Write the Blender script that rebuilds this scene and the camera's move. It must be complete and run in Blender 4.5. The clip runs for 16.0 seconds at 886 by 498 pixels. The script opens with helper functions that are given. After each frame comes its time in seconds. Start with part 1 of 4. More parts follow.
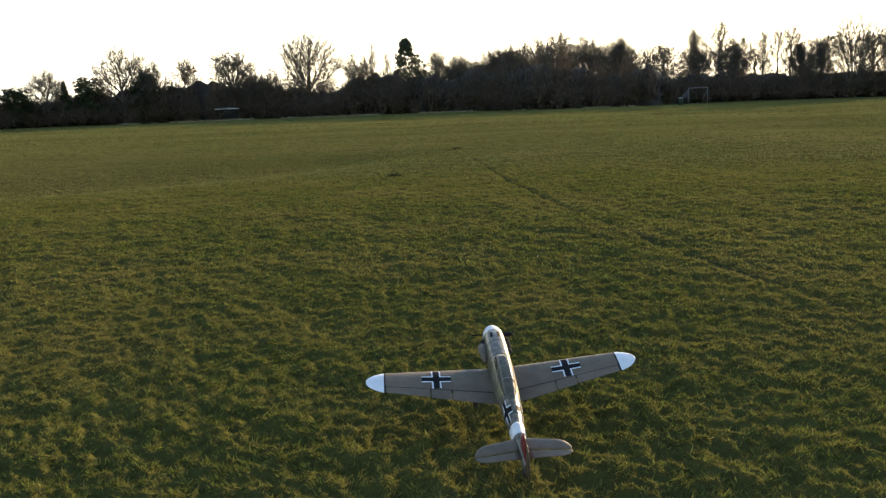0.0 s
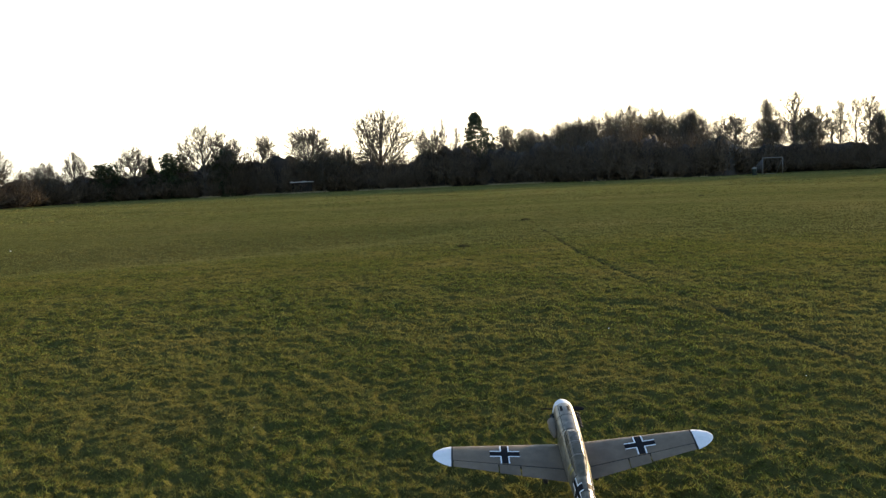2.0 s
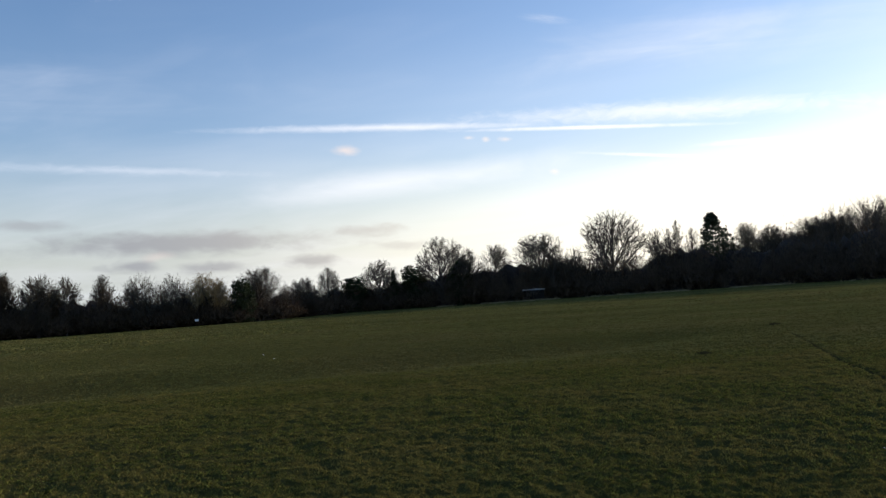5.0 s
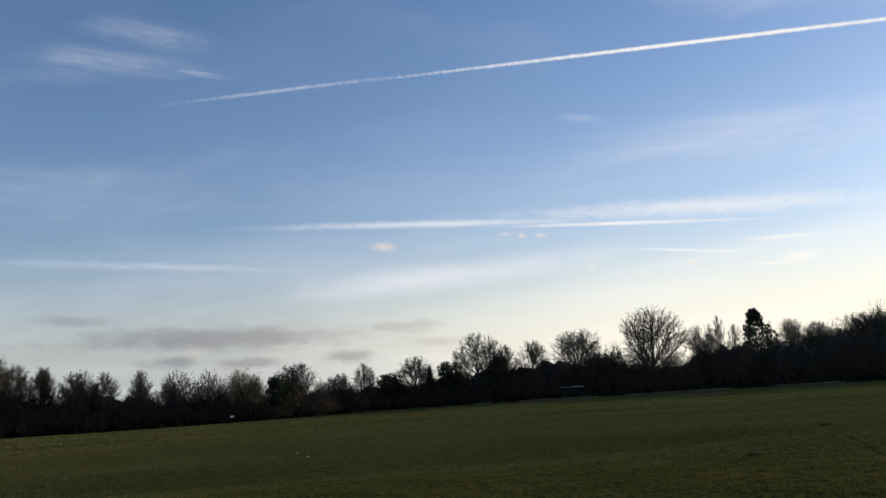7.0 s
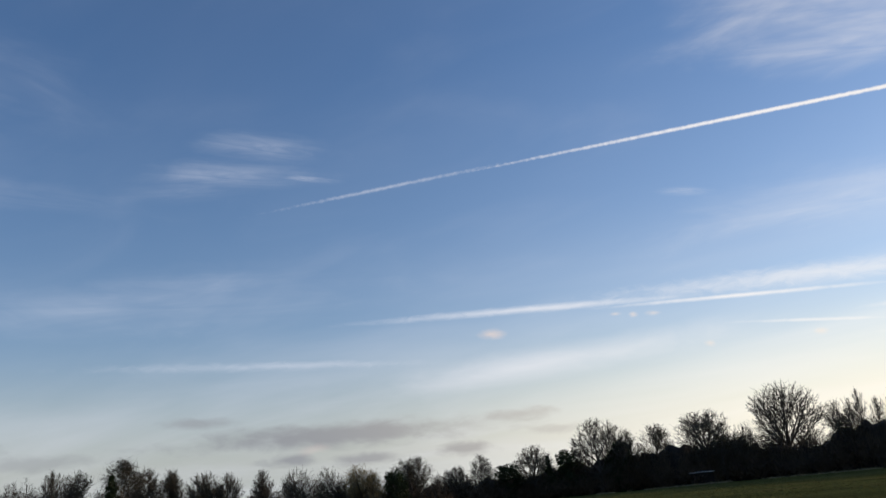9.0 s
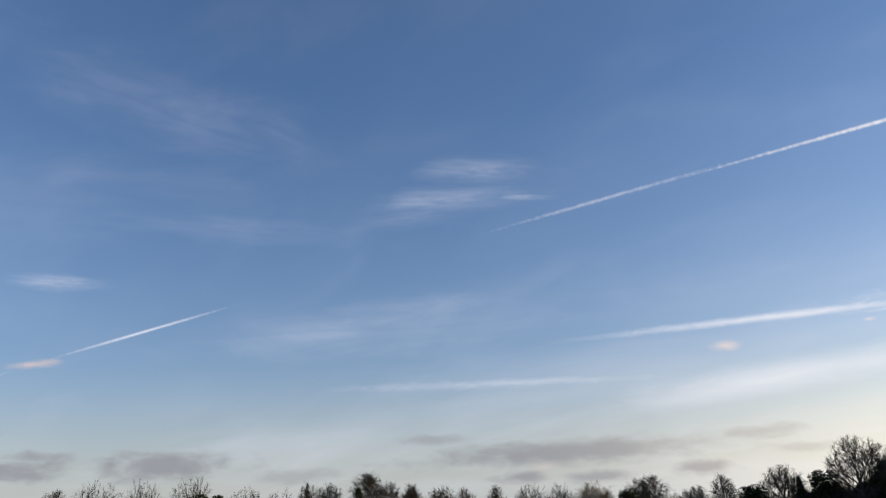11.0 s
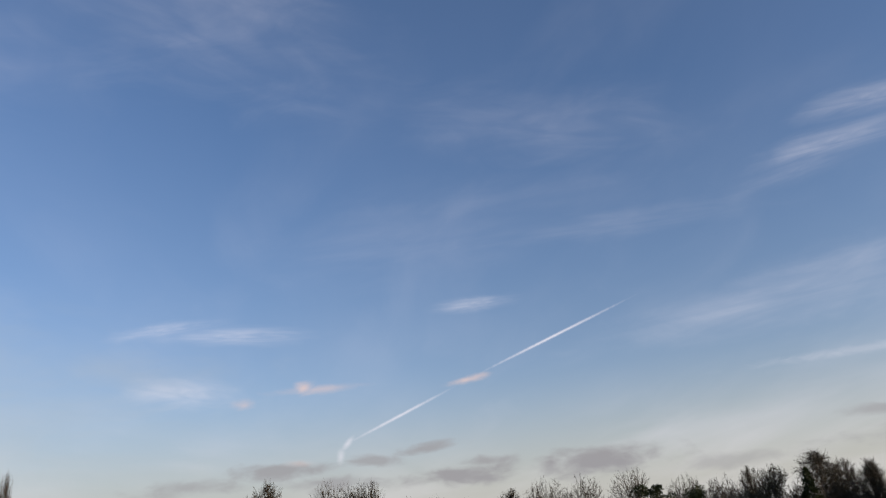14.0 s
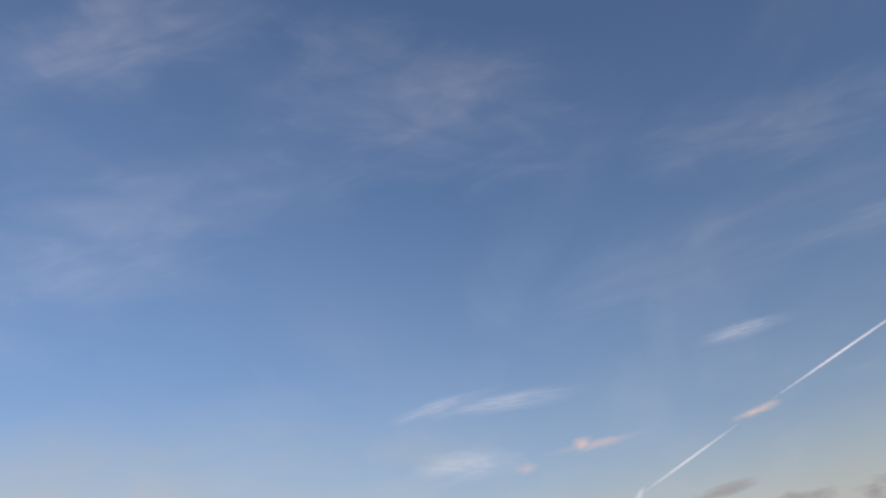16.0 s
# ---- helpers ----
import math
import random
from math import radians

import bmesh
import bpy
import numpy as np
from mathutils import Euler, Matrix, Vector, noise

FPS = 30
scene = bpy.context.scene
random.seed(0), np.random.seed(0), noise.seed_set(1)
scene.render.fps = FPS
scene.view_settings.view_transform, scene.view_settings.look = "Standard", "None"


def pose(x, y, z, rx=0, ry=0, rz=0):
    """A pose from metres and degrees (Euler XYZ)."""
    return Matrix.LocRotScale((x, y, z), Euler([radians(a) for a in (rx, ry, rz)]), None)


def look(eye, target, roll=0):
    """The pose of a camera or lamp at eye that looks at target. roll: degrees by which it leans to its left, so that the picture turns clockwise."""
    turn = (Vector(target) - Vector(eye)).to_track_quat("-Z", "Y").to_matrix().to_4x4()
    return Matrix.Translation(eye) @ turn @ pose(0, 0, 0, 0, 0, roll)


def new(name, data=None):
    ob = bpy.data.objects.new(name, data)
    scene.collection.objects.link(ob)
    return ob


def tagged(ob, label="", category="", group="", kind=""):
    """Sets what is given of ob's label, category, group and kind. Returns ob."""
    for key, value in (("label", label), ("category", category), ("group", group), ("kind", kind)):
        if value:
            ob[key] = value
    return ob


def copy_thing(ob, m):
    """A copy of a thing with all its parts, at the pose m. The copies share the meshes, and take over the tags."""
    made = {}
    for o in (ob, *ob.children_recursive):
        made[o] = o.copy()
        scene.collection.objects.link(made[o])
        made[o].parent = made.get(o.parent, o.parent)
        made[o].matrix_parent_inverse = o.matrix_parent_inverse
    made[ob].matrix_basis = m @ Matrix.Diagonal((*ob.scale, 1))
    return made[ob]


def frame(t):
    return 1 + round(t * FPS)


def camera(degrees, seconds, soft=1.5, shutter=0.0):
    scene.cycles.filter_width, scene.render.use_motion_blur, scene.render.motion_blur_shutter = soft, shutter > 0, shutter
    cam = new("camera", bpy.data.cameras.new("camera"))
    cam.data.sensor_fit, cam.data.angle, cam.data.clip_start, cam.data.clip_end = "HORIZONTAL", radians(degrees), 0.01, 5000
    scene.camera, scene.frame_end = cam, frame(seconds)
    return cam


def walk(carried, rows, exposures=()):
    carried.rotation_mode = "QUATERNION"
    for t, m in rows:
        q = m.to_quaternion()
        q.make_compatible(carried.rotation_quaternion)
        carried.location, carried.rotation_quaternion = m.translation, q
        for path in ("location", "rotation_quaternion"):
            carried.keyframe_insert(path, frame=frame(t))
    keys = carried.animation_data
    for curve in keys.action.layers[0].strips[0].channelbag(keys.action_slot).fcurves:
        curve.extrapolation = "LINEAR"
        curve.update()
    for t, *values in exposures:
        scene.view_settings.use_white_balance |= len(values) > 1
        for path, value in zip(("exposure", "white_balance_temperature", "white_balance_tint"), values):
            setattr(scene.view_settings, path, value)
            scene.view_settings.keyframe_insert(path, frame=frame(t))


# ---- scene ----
cam = camera(59.28, 16.0, soft=1.35)
EYE = (0.0, 0.0, 1.5)


def turned(yaw, pitch, roll):
    return pose(*EYE, 0, 0, yaw) @ pose(0, 0, 0, 90 + pitch) @ pose(0, 0, 0, 0, 0, roll)


# seconds, yaw to the left, pitch, roll
ROWS = ((0.0, 0.11, -10.60, -2.11), (0.5, -0.09, -7.65, -2.15), (1.0, 1.94, -6.09, -1.79), (1.5, 4.21, -4.28, -2.49),
        (2.0, 4.98, -5.20, -2.50), (2.5, 6.15, -6.13, -1.99), (3.0, 5.12, -3.35, -1.49), (3.5, 7.05, -1.82, -1.38),
        (4.0, 13.53, 0.87, -3.93), (4.5, 19.00, 2.65, -4.65), (4.7, 20.49, 3.08, -4.04), (6.8, 23.60, 8.36, -3.63),
        (7.0, 23.63, 10.78, -3.68), (7.5, 25.42, 14.35, -1.67), (8.0, 23.82, 16.58, -3.71), (8.5, 24.58, 17.88, -5.05),
        (8.7, 27.11, 17.89, -5.39), (10.8, 45.49, 20.21, -4.49), (11.0, 47.80, 20.20, -3.60), (11.5, 52.27, 19.32, -2.88),
        (12.0, 57.63, 19.28, -3.10), (12.5, 63.23, 19.26, -3.19), (13.0, 69.40, 19.63, -3.89), (13.5, 73.45, 20.72, -4.63),
        (14.0, 77.40, 21.66, -5.37), (14.5, 81.84, 22.39, -4.94), (15.0, 85.90, 22.56, -4.69), (15.5, 90.36, 24.35, -6.62),
        (16.0, 96.28, 27.79, -9.05))
walk(cam, [(t, turned(y, p, r)) for t, y, p, r in ROWS],
     exposures=((0.0, 1.9, 7600, 12), (1.0, 2.05, 7600, 12), (2.0, 1.8, 7500, 12), (3.0, 1.36, 6950, 13), (3.5, 1.15, 6600, 14), (4.0, 0.82, 6400, 15),
                (4.5, 0.52, 6200, 16), (4.7, 0.46, 6200, 16), (6.8, 0.06, 6200, 16), (8.0, 0.02, 6150, 16), (8.7, 0.0, 6150, 16), (11.0, 0.08, 6200, 18), (13.0, 0.14, 6400, 20), (16.0, 0.0, 6800, 22)))

# ---- light: low winter sun over the wood, pale sky with trails ----
SUN_YAW, SUN_EL = -37.0, 9.5


def heading(yaw, el):
    y, e = radians(yaw), radians(el)
    return Vector((-math.sin(y) * math.cos(e), math.cos(y) * math.cos(e), math.sin(e)))


sun = new("sun", bpy.data.lights.new("sun", "SUN"))
sun.data.energy, sun.data.angle, sun.data.color = 3.9, radians(1.2), (1.0, 0.80, 0.54)
sun.matrix_world = look((0, 0, 0), -heading(SUN_YAW, SUN_EL))

world = bpy.data.worlds.new("world")
scene.world = world
world.use_nodes = True
WT = world.node_tree


def node(tree, kind, *ins, **props):
    """A node with its inputs set or linked in order (None: left alone)."""
    n = tree.nodes.new(kind)
    if "operation" in props:
        n.operation = props["operation"]
    if "use_clamp" in props:
        n.use_clamp = props["use_clamp"]
    if "data_type" in props:
        n.data_type = props["data_type"]
    if "blend_type" in props:
        n.blend_type = props["blend_type"]
    if "interpolation_type" in props:
        n.interpolation_type = props["interpolation_type"]
    if "vector_type" in props:
        n.vector_type = props["vector_type"]
    for i, v in enumerate(ins):
        if v is None:
            continue
        if isinstance(v, bpy.types.NodeSocket):
            tree.links.new(v, n.inputs[i])
        else:
            n.inputs[i].default_value = v
    return n


def wn(kind, *ins, **props):
    return node(WT, kind, *ins, **props)


def calc(op, a, b=None, tree=None, clamp=False):
    return node(tree or WT, "ShaderNodeMath", a, b, operation=op, use_clamp=clamp).outputs[0]


sky = wn("ShaderNodeTexSky")
sky.sky_type, sky.sun_disc = "NISHITA", False
sky.sun_elevation, sky.sun_rotation = radians(SUN_EL), radians(-SUN_YAW)
sky.air_density, sky.dust_density, sky.ozone_density = 1.0, 0.6, 3.0
ray = wn("ShaderNodeTexCoord").outputs["Generated"]
xyz = wn("ShaderNodeSeparateXYZ", ray)
up = calc("MAXIMUM", xyz.outputs[2], 0.0)
lift = calc("ADD", up, 0.13)
flat = wn("ShaderNodeCombineXYZ", calc("DIVIDE", xyz.outputs[0], lift), calc("DIVIDE", xyz.outputs[1], lift), 0.0)
stretched = wn("ShaderNodeMapping", ray, None, None, (1.0, 1.0, 3.0)).outputs[0]
edge_noise = wn("ShaderNodeTexNoise", stretched, None, 34.0, 6.0, 0.6, None, None, None, 0.9).outputs[0]
grey_noise = wn("ShaderNodeTexNoise", wn("ShaderNodeMapping", ray, None, None, (1.0, 1.0, 2.4)).outputs[0], None, 26.0, 4.0, 0.5, None, None, None, 0.3).outputs[0]
puff_noise = wn("ShaderNodeTexNoise", ray, None, 160.0, 3.0, 0.6).outputs[0]
wisp_noise = wn("ShaderNodeTexNoise", stretched, None, 7.0, 5.0, 0.55, None, None, None, 0.6).outputs[0]
streaks = wn("ShaderNodeMapping", flat.outputs[0], None, (0, 0, radians(62)), (0.75, 1.5, 1.0))
veil_noise = wn("ShaderNodeTexNoise", streaks.outputs[0], None, 0.6, 5.0, 0.5, None, None, None, 0.8).outputs[0]
fine_noise = wn("ShaderNodeTexNoise", streaks.outputs[0], None, 2.2, 5.0, 0.5, None, None, None, 0.5).outputs[0]


def ranged(value, a, b, c, d):
    return wn("ShaderNodeMapRange", value, a, b, c, d, interpolation_type="SMOOTHSTEP").outputs[0]


def streak(start, end, width, strength, ragged=0.6, noise_out=None, core=-0.15, fibres=0.0):
    """How much of a long cloud or trail between two headings (yaw, el) covers the sky."""
    a, b = heading(*start), heading(*end)
    mid, along = (a + b).normalized(), (b - a).normalized()
    mid = (mid - along * mid.dot(along)).normalized()
    across = mid.cross(along)
    turn = Matrix((along, across, mid)).transposed().to_euler()
    m = wn("ShaderNodeMapping", ray, None, turn, ((b - a).length / 2, radians(width) / 2, 1000.0), vector_type="TEXTURE")
    r = wn("ShaderNodeVectorMath", m.outputs[0], operation="LENGTH").outputs["Value"]
    wob = calc("MULTIPLY", calc("SUBTRACT", noise_out or edge_noise, 0.5), ragged * 2)
    body = ranged(calc("ADD", r, wob), 1.0, core, 0.0, strength)
    if not fibres:
        return body
    # drawn-out threads of ice along the cloud
    threads = wn("ShaderNodeMapping", m.outputs[0], None, (0, 0, radians(7)), (1.1 * fibres, 1.5, 0.0)).outputs[0]
    comb = wn("ShaderNodeTexNoise", threads, None, 1.3, 4.0, 0.5, None, None, None, 0.9).outputs[0]
    return calc("MULTIPLY", body, ranged(comb, 0.28, 0.70, 0.35, 1.1))


def layer(parts):
    total = parts[0]
    for p in parts[1:]:
        total = calc("MAXIMUM", total, p)
    return total


def over(under, colour, amount):
    m = wn("ShaderNodeMix", amount, data_type="RGBA")
    WT.links.new(under, m.inputs[6])
    if isinstance(colour, bpy.types.NodeSocket):
        WT.links.new(colour, m.inputs[7])
    else:
        m.inputs[7].default_value = (*colour, 1)
    return m.outputs[2]


sunward = wn("ShaderNodeVectorMath", ray, tuple(heading(SUN_YAW, SUN_EL)), operation="DOT_PRODUCT").outputs["Value"]
near_sun = ranged(sunward, 0.2, 1.0, 0.0, 1.0)


def lit(colour, gain):
    """A cloud's colour, brighter towards the sun."""
    k = calc("ADD", calc("MULTIPLY", near_sun, gain), 1.0)
    m = wn("ShaderNodeVectorMath", colour, operation="SCALE")
    WT.links.new(k, m.inputs["Scale"])
    return over(m.outputs[0], (7.2, 6.2, 4.2), calc("MULTIPLY", ranged(sunward, 0.1, 1.0, 0.0, 1.0), 0.7))


# thin high cloud, thicker towards the horizon
low = ranged(xyz.outputs[2], 0.0, 0.36, 1.0, 0.0)
veil = calc("MULTIPLY", ranged(veil_noise, 0.36, 0.80, 0.0, 0.42), calc("ADD", calc("MULTIPLY", low, 0.75), 0.06))
veil = calc("ADD", veil, ranged(fine_noise, 0.45, 0.85, 0.0, 0.05))
haze = calc("ADD", calc("MULTIPLY", ranged(xyz.outputs[2], 0.0, 0.23, 1.0, 0.0), 0.82), calc("MULTIPLY", low, 0.25))
haze = calc("ADD", haze, ranged(xyz.outputs[2], 0.22, 0.56, 0.09, 0.0))
WHITE, PALE, GREY, PINK = (5.2, 5.4, 5.6), (3.08, 3.28, 2.9), (2.0, 2.1, 2.1), (4.6, 3.8, 3.4)

trails = layer([
    streak((34.5, 22.6), (-26, 18.1), 0.40, 0.82, 0.3, puff_noise, 0.1),
    streak((46, 20.85), (24, 23.6), 0.40, 0.34, 0.5, puff_noise),
    streak((86.2, 6.6), (85.9, 8.1), 0.8, 0.45, 0.3), streak((86.1, 7.6), (84.9, 8.9), 0.6, 0.5, 0.3),
    streak((86.3, 7.9), (77.0, 11.8), 0.33, 0.7, 0.2, puff_noise), streak((76.6, 12.0), (63.0, 16.6), 0.3, 0.85, 0.2, puff_noise),
    streak((42, 12.7), (8, 11.6), 0.8, 0.6, 0.35), streak((23, 12.25), (-2, 10.3), 0.45, 0.75, 0.3),
    streak((25, 12.9), (-14, 10.0), 1.9, 0.45, 0.5),
    streak((56, 10.3), (31, 9.5), 0.8, 0.33, 0.5), streak((60, 10.35), (33, 9.5), 0.9, 0.22, 0.5),
    streak((0.6, 7.9), (-3.0, 7.8), 1.1, 0.6, 0.6, grey_noise), streak((12, 9.9), (0, 8.2), 0.35, 0.5, 0.4), streak((4, 9.4), (-4, 9.1), 0.5, 0.5, 0.5), streak((3, 7.7), (-2, 7.4), 0.4, 0.5, 0.4),
])
wisps = layer([streak(a, b, w, k, 0.7, wisp_noise, -0.45, 1.0) for a, b, w, k in (
    ((56, 23.6), (38.2, 23.4), 2.6, 0.34), ((44.5, 23.75), (38.3, 23.2), 0.7, 0.42), ((51, 26.2), (38, 25.0), 2.6, 0.26), ((58, 21.6), (42, 23.2), 2.2, 0.14),
    ((79.6, 17.2), (70.6, 17.6), 1.5, 0.46), ((103.5, 15.6), (93.0, 17.3), 1.5, 0.44), ((101.5, 15.9), (86.5, 16.0), 1.8, 0.42),
    ((16, 31), (-18, 24), 9.0, 0.44), ((12, 28), (-14, 22.5), 4.5, 0.36), ((15, 19.8), (10, 18.8), 0.8, 0.18),
    ((18, 16.6), (-16, 15), 5.0, 0.36), ((102, 12.6), (91, 11.6), 3.6, 0.42), ((100, 19), (56, 24), 9.0, 0.10), ((72, 13), (30, 15), 5.5, 0.26),
    ((140, 34), (100, 49), 10.0, 0.22), ((118, 42), (78, 31), 15.0, 0.20), ((140, 20), (100, 36), 15.0, 0.20), ((84, 31), (52, 26.5), 8.0, 0.15),
    ((78, 21.5), (50, 21.0), 3.0, 0.12))] + [streak((44, 6.8), (6, 9.6), 3.2, 0.6, 0.5, wisp_noise, -0.4)])
pinks = layer([
    streak((29.6, 11.3), (26.8, 11.1), 0.94, 0.75, 0.75, grey_noise), streak((19.6, 11.6), (18.3, 11.5), 0.47, 0.5, 0.75, grey_noise), streak((18.1, 11.4), (17.3, 11.3), 0.54, 0.5, 0.75, grey_noise),
    streak((16.9, 11.3), (15.6, 11.2), 0.47, 0.45, 0.75, grey_noise), streak((13.4, 8.7), (12.2, 8.5), 0.61, 0.5, 0.75, grey_noise), streak((6.4, 8.4), (5.1, 8.2), 0.61, 0.5, 0.75, grey_noise),
    streak((89.6, 12.1), (87.4, 12.4), 1.28, 0.85, 0.75, grey_noise), streak((92, 12.0), (83, 12.2), 0.81, 0.5, 0.75, grey_noise), streak((94, 11.2), (91.5, 11.3), 1.08, 0.5, 0.75, grey_noise),
    streak((78.6, 11.7), (74.6, 12.3), 0.88, 0.8, 0.75, grey_noise), streak((43, 4.1), (40.3, 4.2), 0.94, 0.35, 0.75, grey_noise), streak((90.5, 7.2), (87.3, 7.0), 0.68, 0.3, 0.75, grey_noise),
])
greys = layer([
    streak((54.5, 5.05), (25.5, 4.75), 2.3, 0.99, 0.6, grey_noise, 0.1), streak((47, 5.5), (31, 5.15), 1.3, 0.66, 0.8, grey_noise, 0.1), streak((46.0, 3.6), (40.6, 3.55), 1.2, 0.94, 0.7, grey_noise, 0.1),
    streak((41.5, 3.25), (34.3, 3.2), 1.1, 0.88, 0.7, grey_noise, 0.1), streak((34.0, 3.35), (27.8, 3.2), 1.3, 0.99, 0.7, grey_noise, 0.1), streak((52.2, 6.5), (46.4, 6.4), 1.0, 0.6, 0.7, grey_noise, 0.1),
    streak((30, 5.35), (23.5, 5.35), 1.3, 0.7, 0.8, grey_noise, 0.1), streak((26.6, 4.0), (21.4, 4.1), 0.91, 0.55, 0.9, grey_noise, 0.1),
    streak((74, 5.3), (62, 5.6), 2.47, 0.99, 0.9, grey_noise, 0.1), streak((83, 5.3), (72, 5.5), 2.08, 0.94, 0.9, grey_noise, 0.1), streak((78.6, 6.2), (73.4, 6.2), 1.04, 0.77, 0.9, grey_noise, 0.1),
    streak((94.6, 6.5), (85.8, 6.7), 1.56, 0.83, 0.9, grey_noise, 0.1), streak((85.8, 7.0), (81.2, 6.8), 1.04, 0.72, 0.9, grey_noise, 0.1), streak((83, 7.2), (76.2, 7.7), 0.91, 0.77, 0.9, grey_noise, 0.1),
    streak((91.6, 5.5), (81.8, 5.6), 1.56, 0.72, 0.9, grey_noise, 0.1), streak((101, 5.8), (92, 6.0), 1.69, 0.61, 0.9, grey_noise, 0.1), streak((64, 4.4), (53, 4.4), 1.30, 0.44, 0.9, grey_noise, 0.1),
])
blue = wn("ShaderNodeVectorMath", sky.outputs[0], (0.98, 1.03, 1.08), operation="MULTIPLY").outputs[0]
colour = over(blue, lit(PALE, 1.25), haze)
bank = layer([streak((165, 8), (84, 9), 19.0, 0.62, 0.35, wisp_noise, -0.3), streak((112, 13.5), (88, 13), 6.0, 0.3, 0.6, wisp_noise, -0.3)])
colour = over(colour, PALE, bank)
colour = over(colour, lit(WHITE, 0.6), calc("MINIMUM", veil, 1.0))
colour = over(colour, lit(WHITE, 0.5), wisps)
colour = over(colour, lit(WHITE, 0.5), trails)
colour = over(colour, lit(GREY, 0.6), greys)
colour = over(colour, lit(PINK, 0.5), pinks)
back = WT.nodes["Background"]
WT.links.new(colour, back.inputs[0])
back.inputs[1].default_value = 0.15

# ---- materials ----


def material(name, rough=0.7, metal=0.0):
    m = bpy.data.materials.new(name)
    m.use_nodes = True
    b = m.node_tree.nodes["Principled BSDF"]
    b.inputs["Roughness"].default_value, b.inputs["Metallic"].default_value = rough, metal
    return m, m.node_tree, b


def ramp(tree, fac, stops):
    r = tree.nodes.new("ShaderNodeValToRGB")
    while len(r.color_ramp.elements) < len(stops):
        r.color_ramp.elements.new(0.5)
    for e, (p, c) in zip(r.color_ramp.elements, stops):
        e.position, e.color = p, (*c, 1)
    tree.links.new(fac, r.inputs[0])
    return r.outputs[0]


def noise_of(tree, scale, detail=4.0, rough=0.6, coord="Object"):
    c = tree.nodes.new("ShaderNodeTexCoord").outputs[coord]
    return node(tree, "ShaderNodeTexNoise", c, None, scale, detail, rough).outputs[0]


def blend(tree, a, b, fac, mode="MIX"):
    m = node(tree, "ShaderNodeMix", fac, data_type="RGBA", blend_type=mode)
    for i, v in ((6, a), (7, b)):
        if isinstance(v, bpy.types.NodeSocket):
            tree.links.new(v, m.inputs[i])
        else:
            m.inputs[i].default_value = (*v, 1)
    return m.outputs[2]


def bumped(tree, b, height, strength, distance):
    n = node(tree, "ShaderNodeBump", strength, distance)
    tree.links.new(height, n.inputs["Height"])
    tree.links.new(n.outputs[0], b.inputs["Normal"])


def painted(name, base, other, rough=0.55, scale=14.0, grain=300.0, bump=0.15, gloss=0.18):
    """Paint over foam: blotches, scuffs and a fine pebbled skin."""
    m, t, b = material(name, rough)
    c = ramp(t, noise_of(t, scale, 5.0), ((0.32, other), (0.62, base)))
    t.links.new(blend(t, c, tuple(v * 0.72 for v in base), ranged_in(t, noise_of(t, scale * 7, 4.0), 0.55, 0.8, 0, 0.7)), b.inputs["Base Color"])
    t.links.new(ranged_in(t, noise_of(t, scale * 3), 0.3, 0.7, rough - 0.12, rough + 0.15), b.inputs["Roughness"])
    bumped(t, b, noise_of(t, grain, 2.0), bump, 0.001)
    b.inputs["Specular IOR Level"].default_value = gloss
    return m


def ranged_in(tree, value, a, b, c, d):
    return node(tree, "ShaderNodeMapRange", value, a, b, c, d).outputs[0]


def bands(tree):
    """Long bands of greener and drier turf across the field."""
    c = node(tree, "ShaderNodeMapping", tree.nodes.new("ShaderNodeTexCoord").outputs["Object"], None, (0, 0, radians(-12)), (0.018, 0.11, 1.0)).outputs[0]
    return ranged_in(tree, node(tree, "ShaderNodeTexNoise", c, None, 1.0, 4.0, 0.55).outputs[0], 0.40, 0.64, 0.0, 0.62)


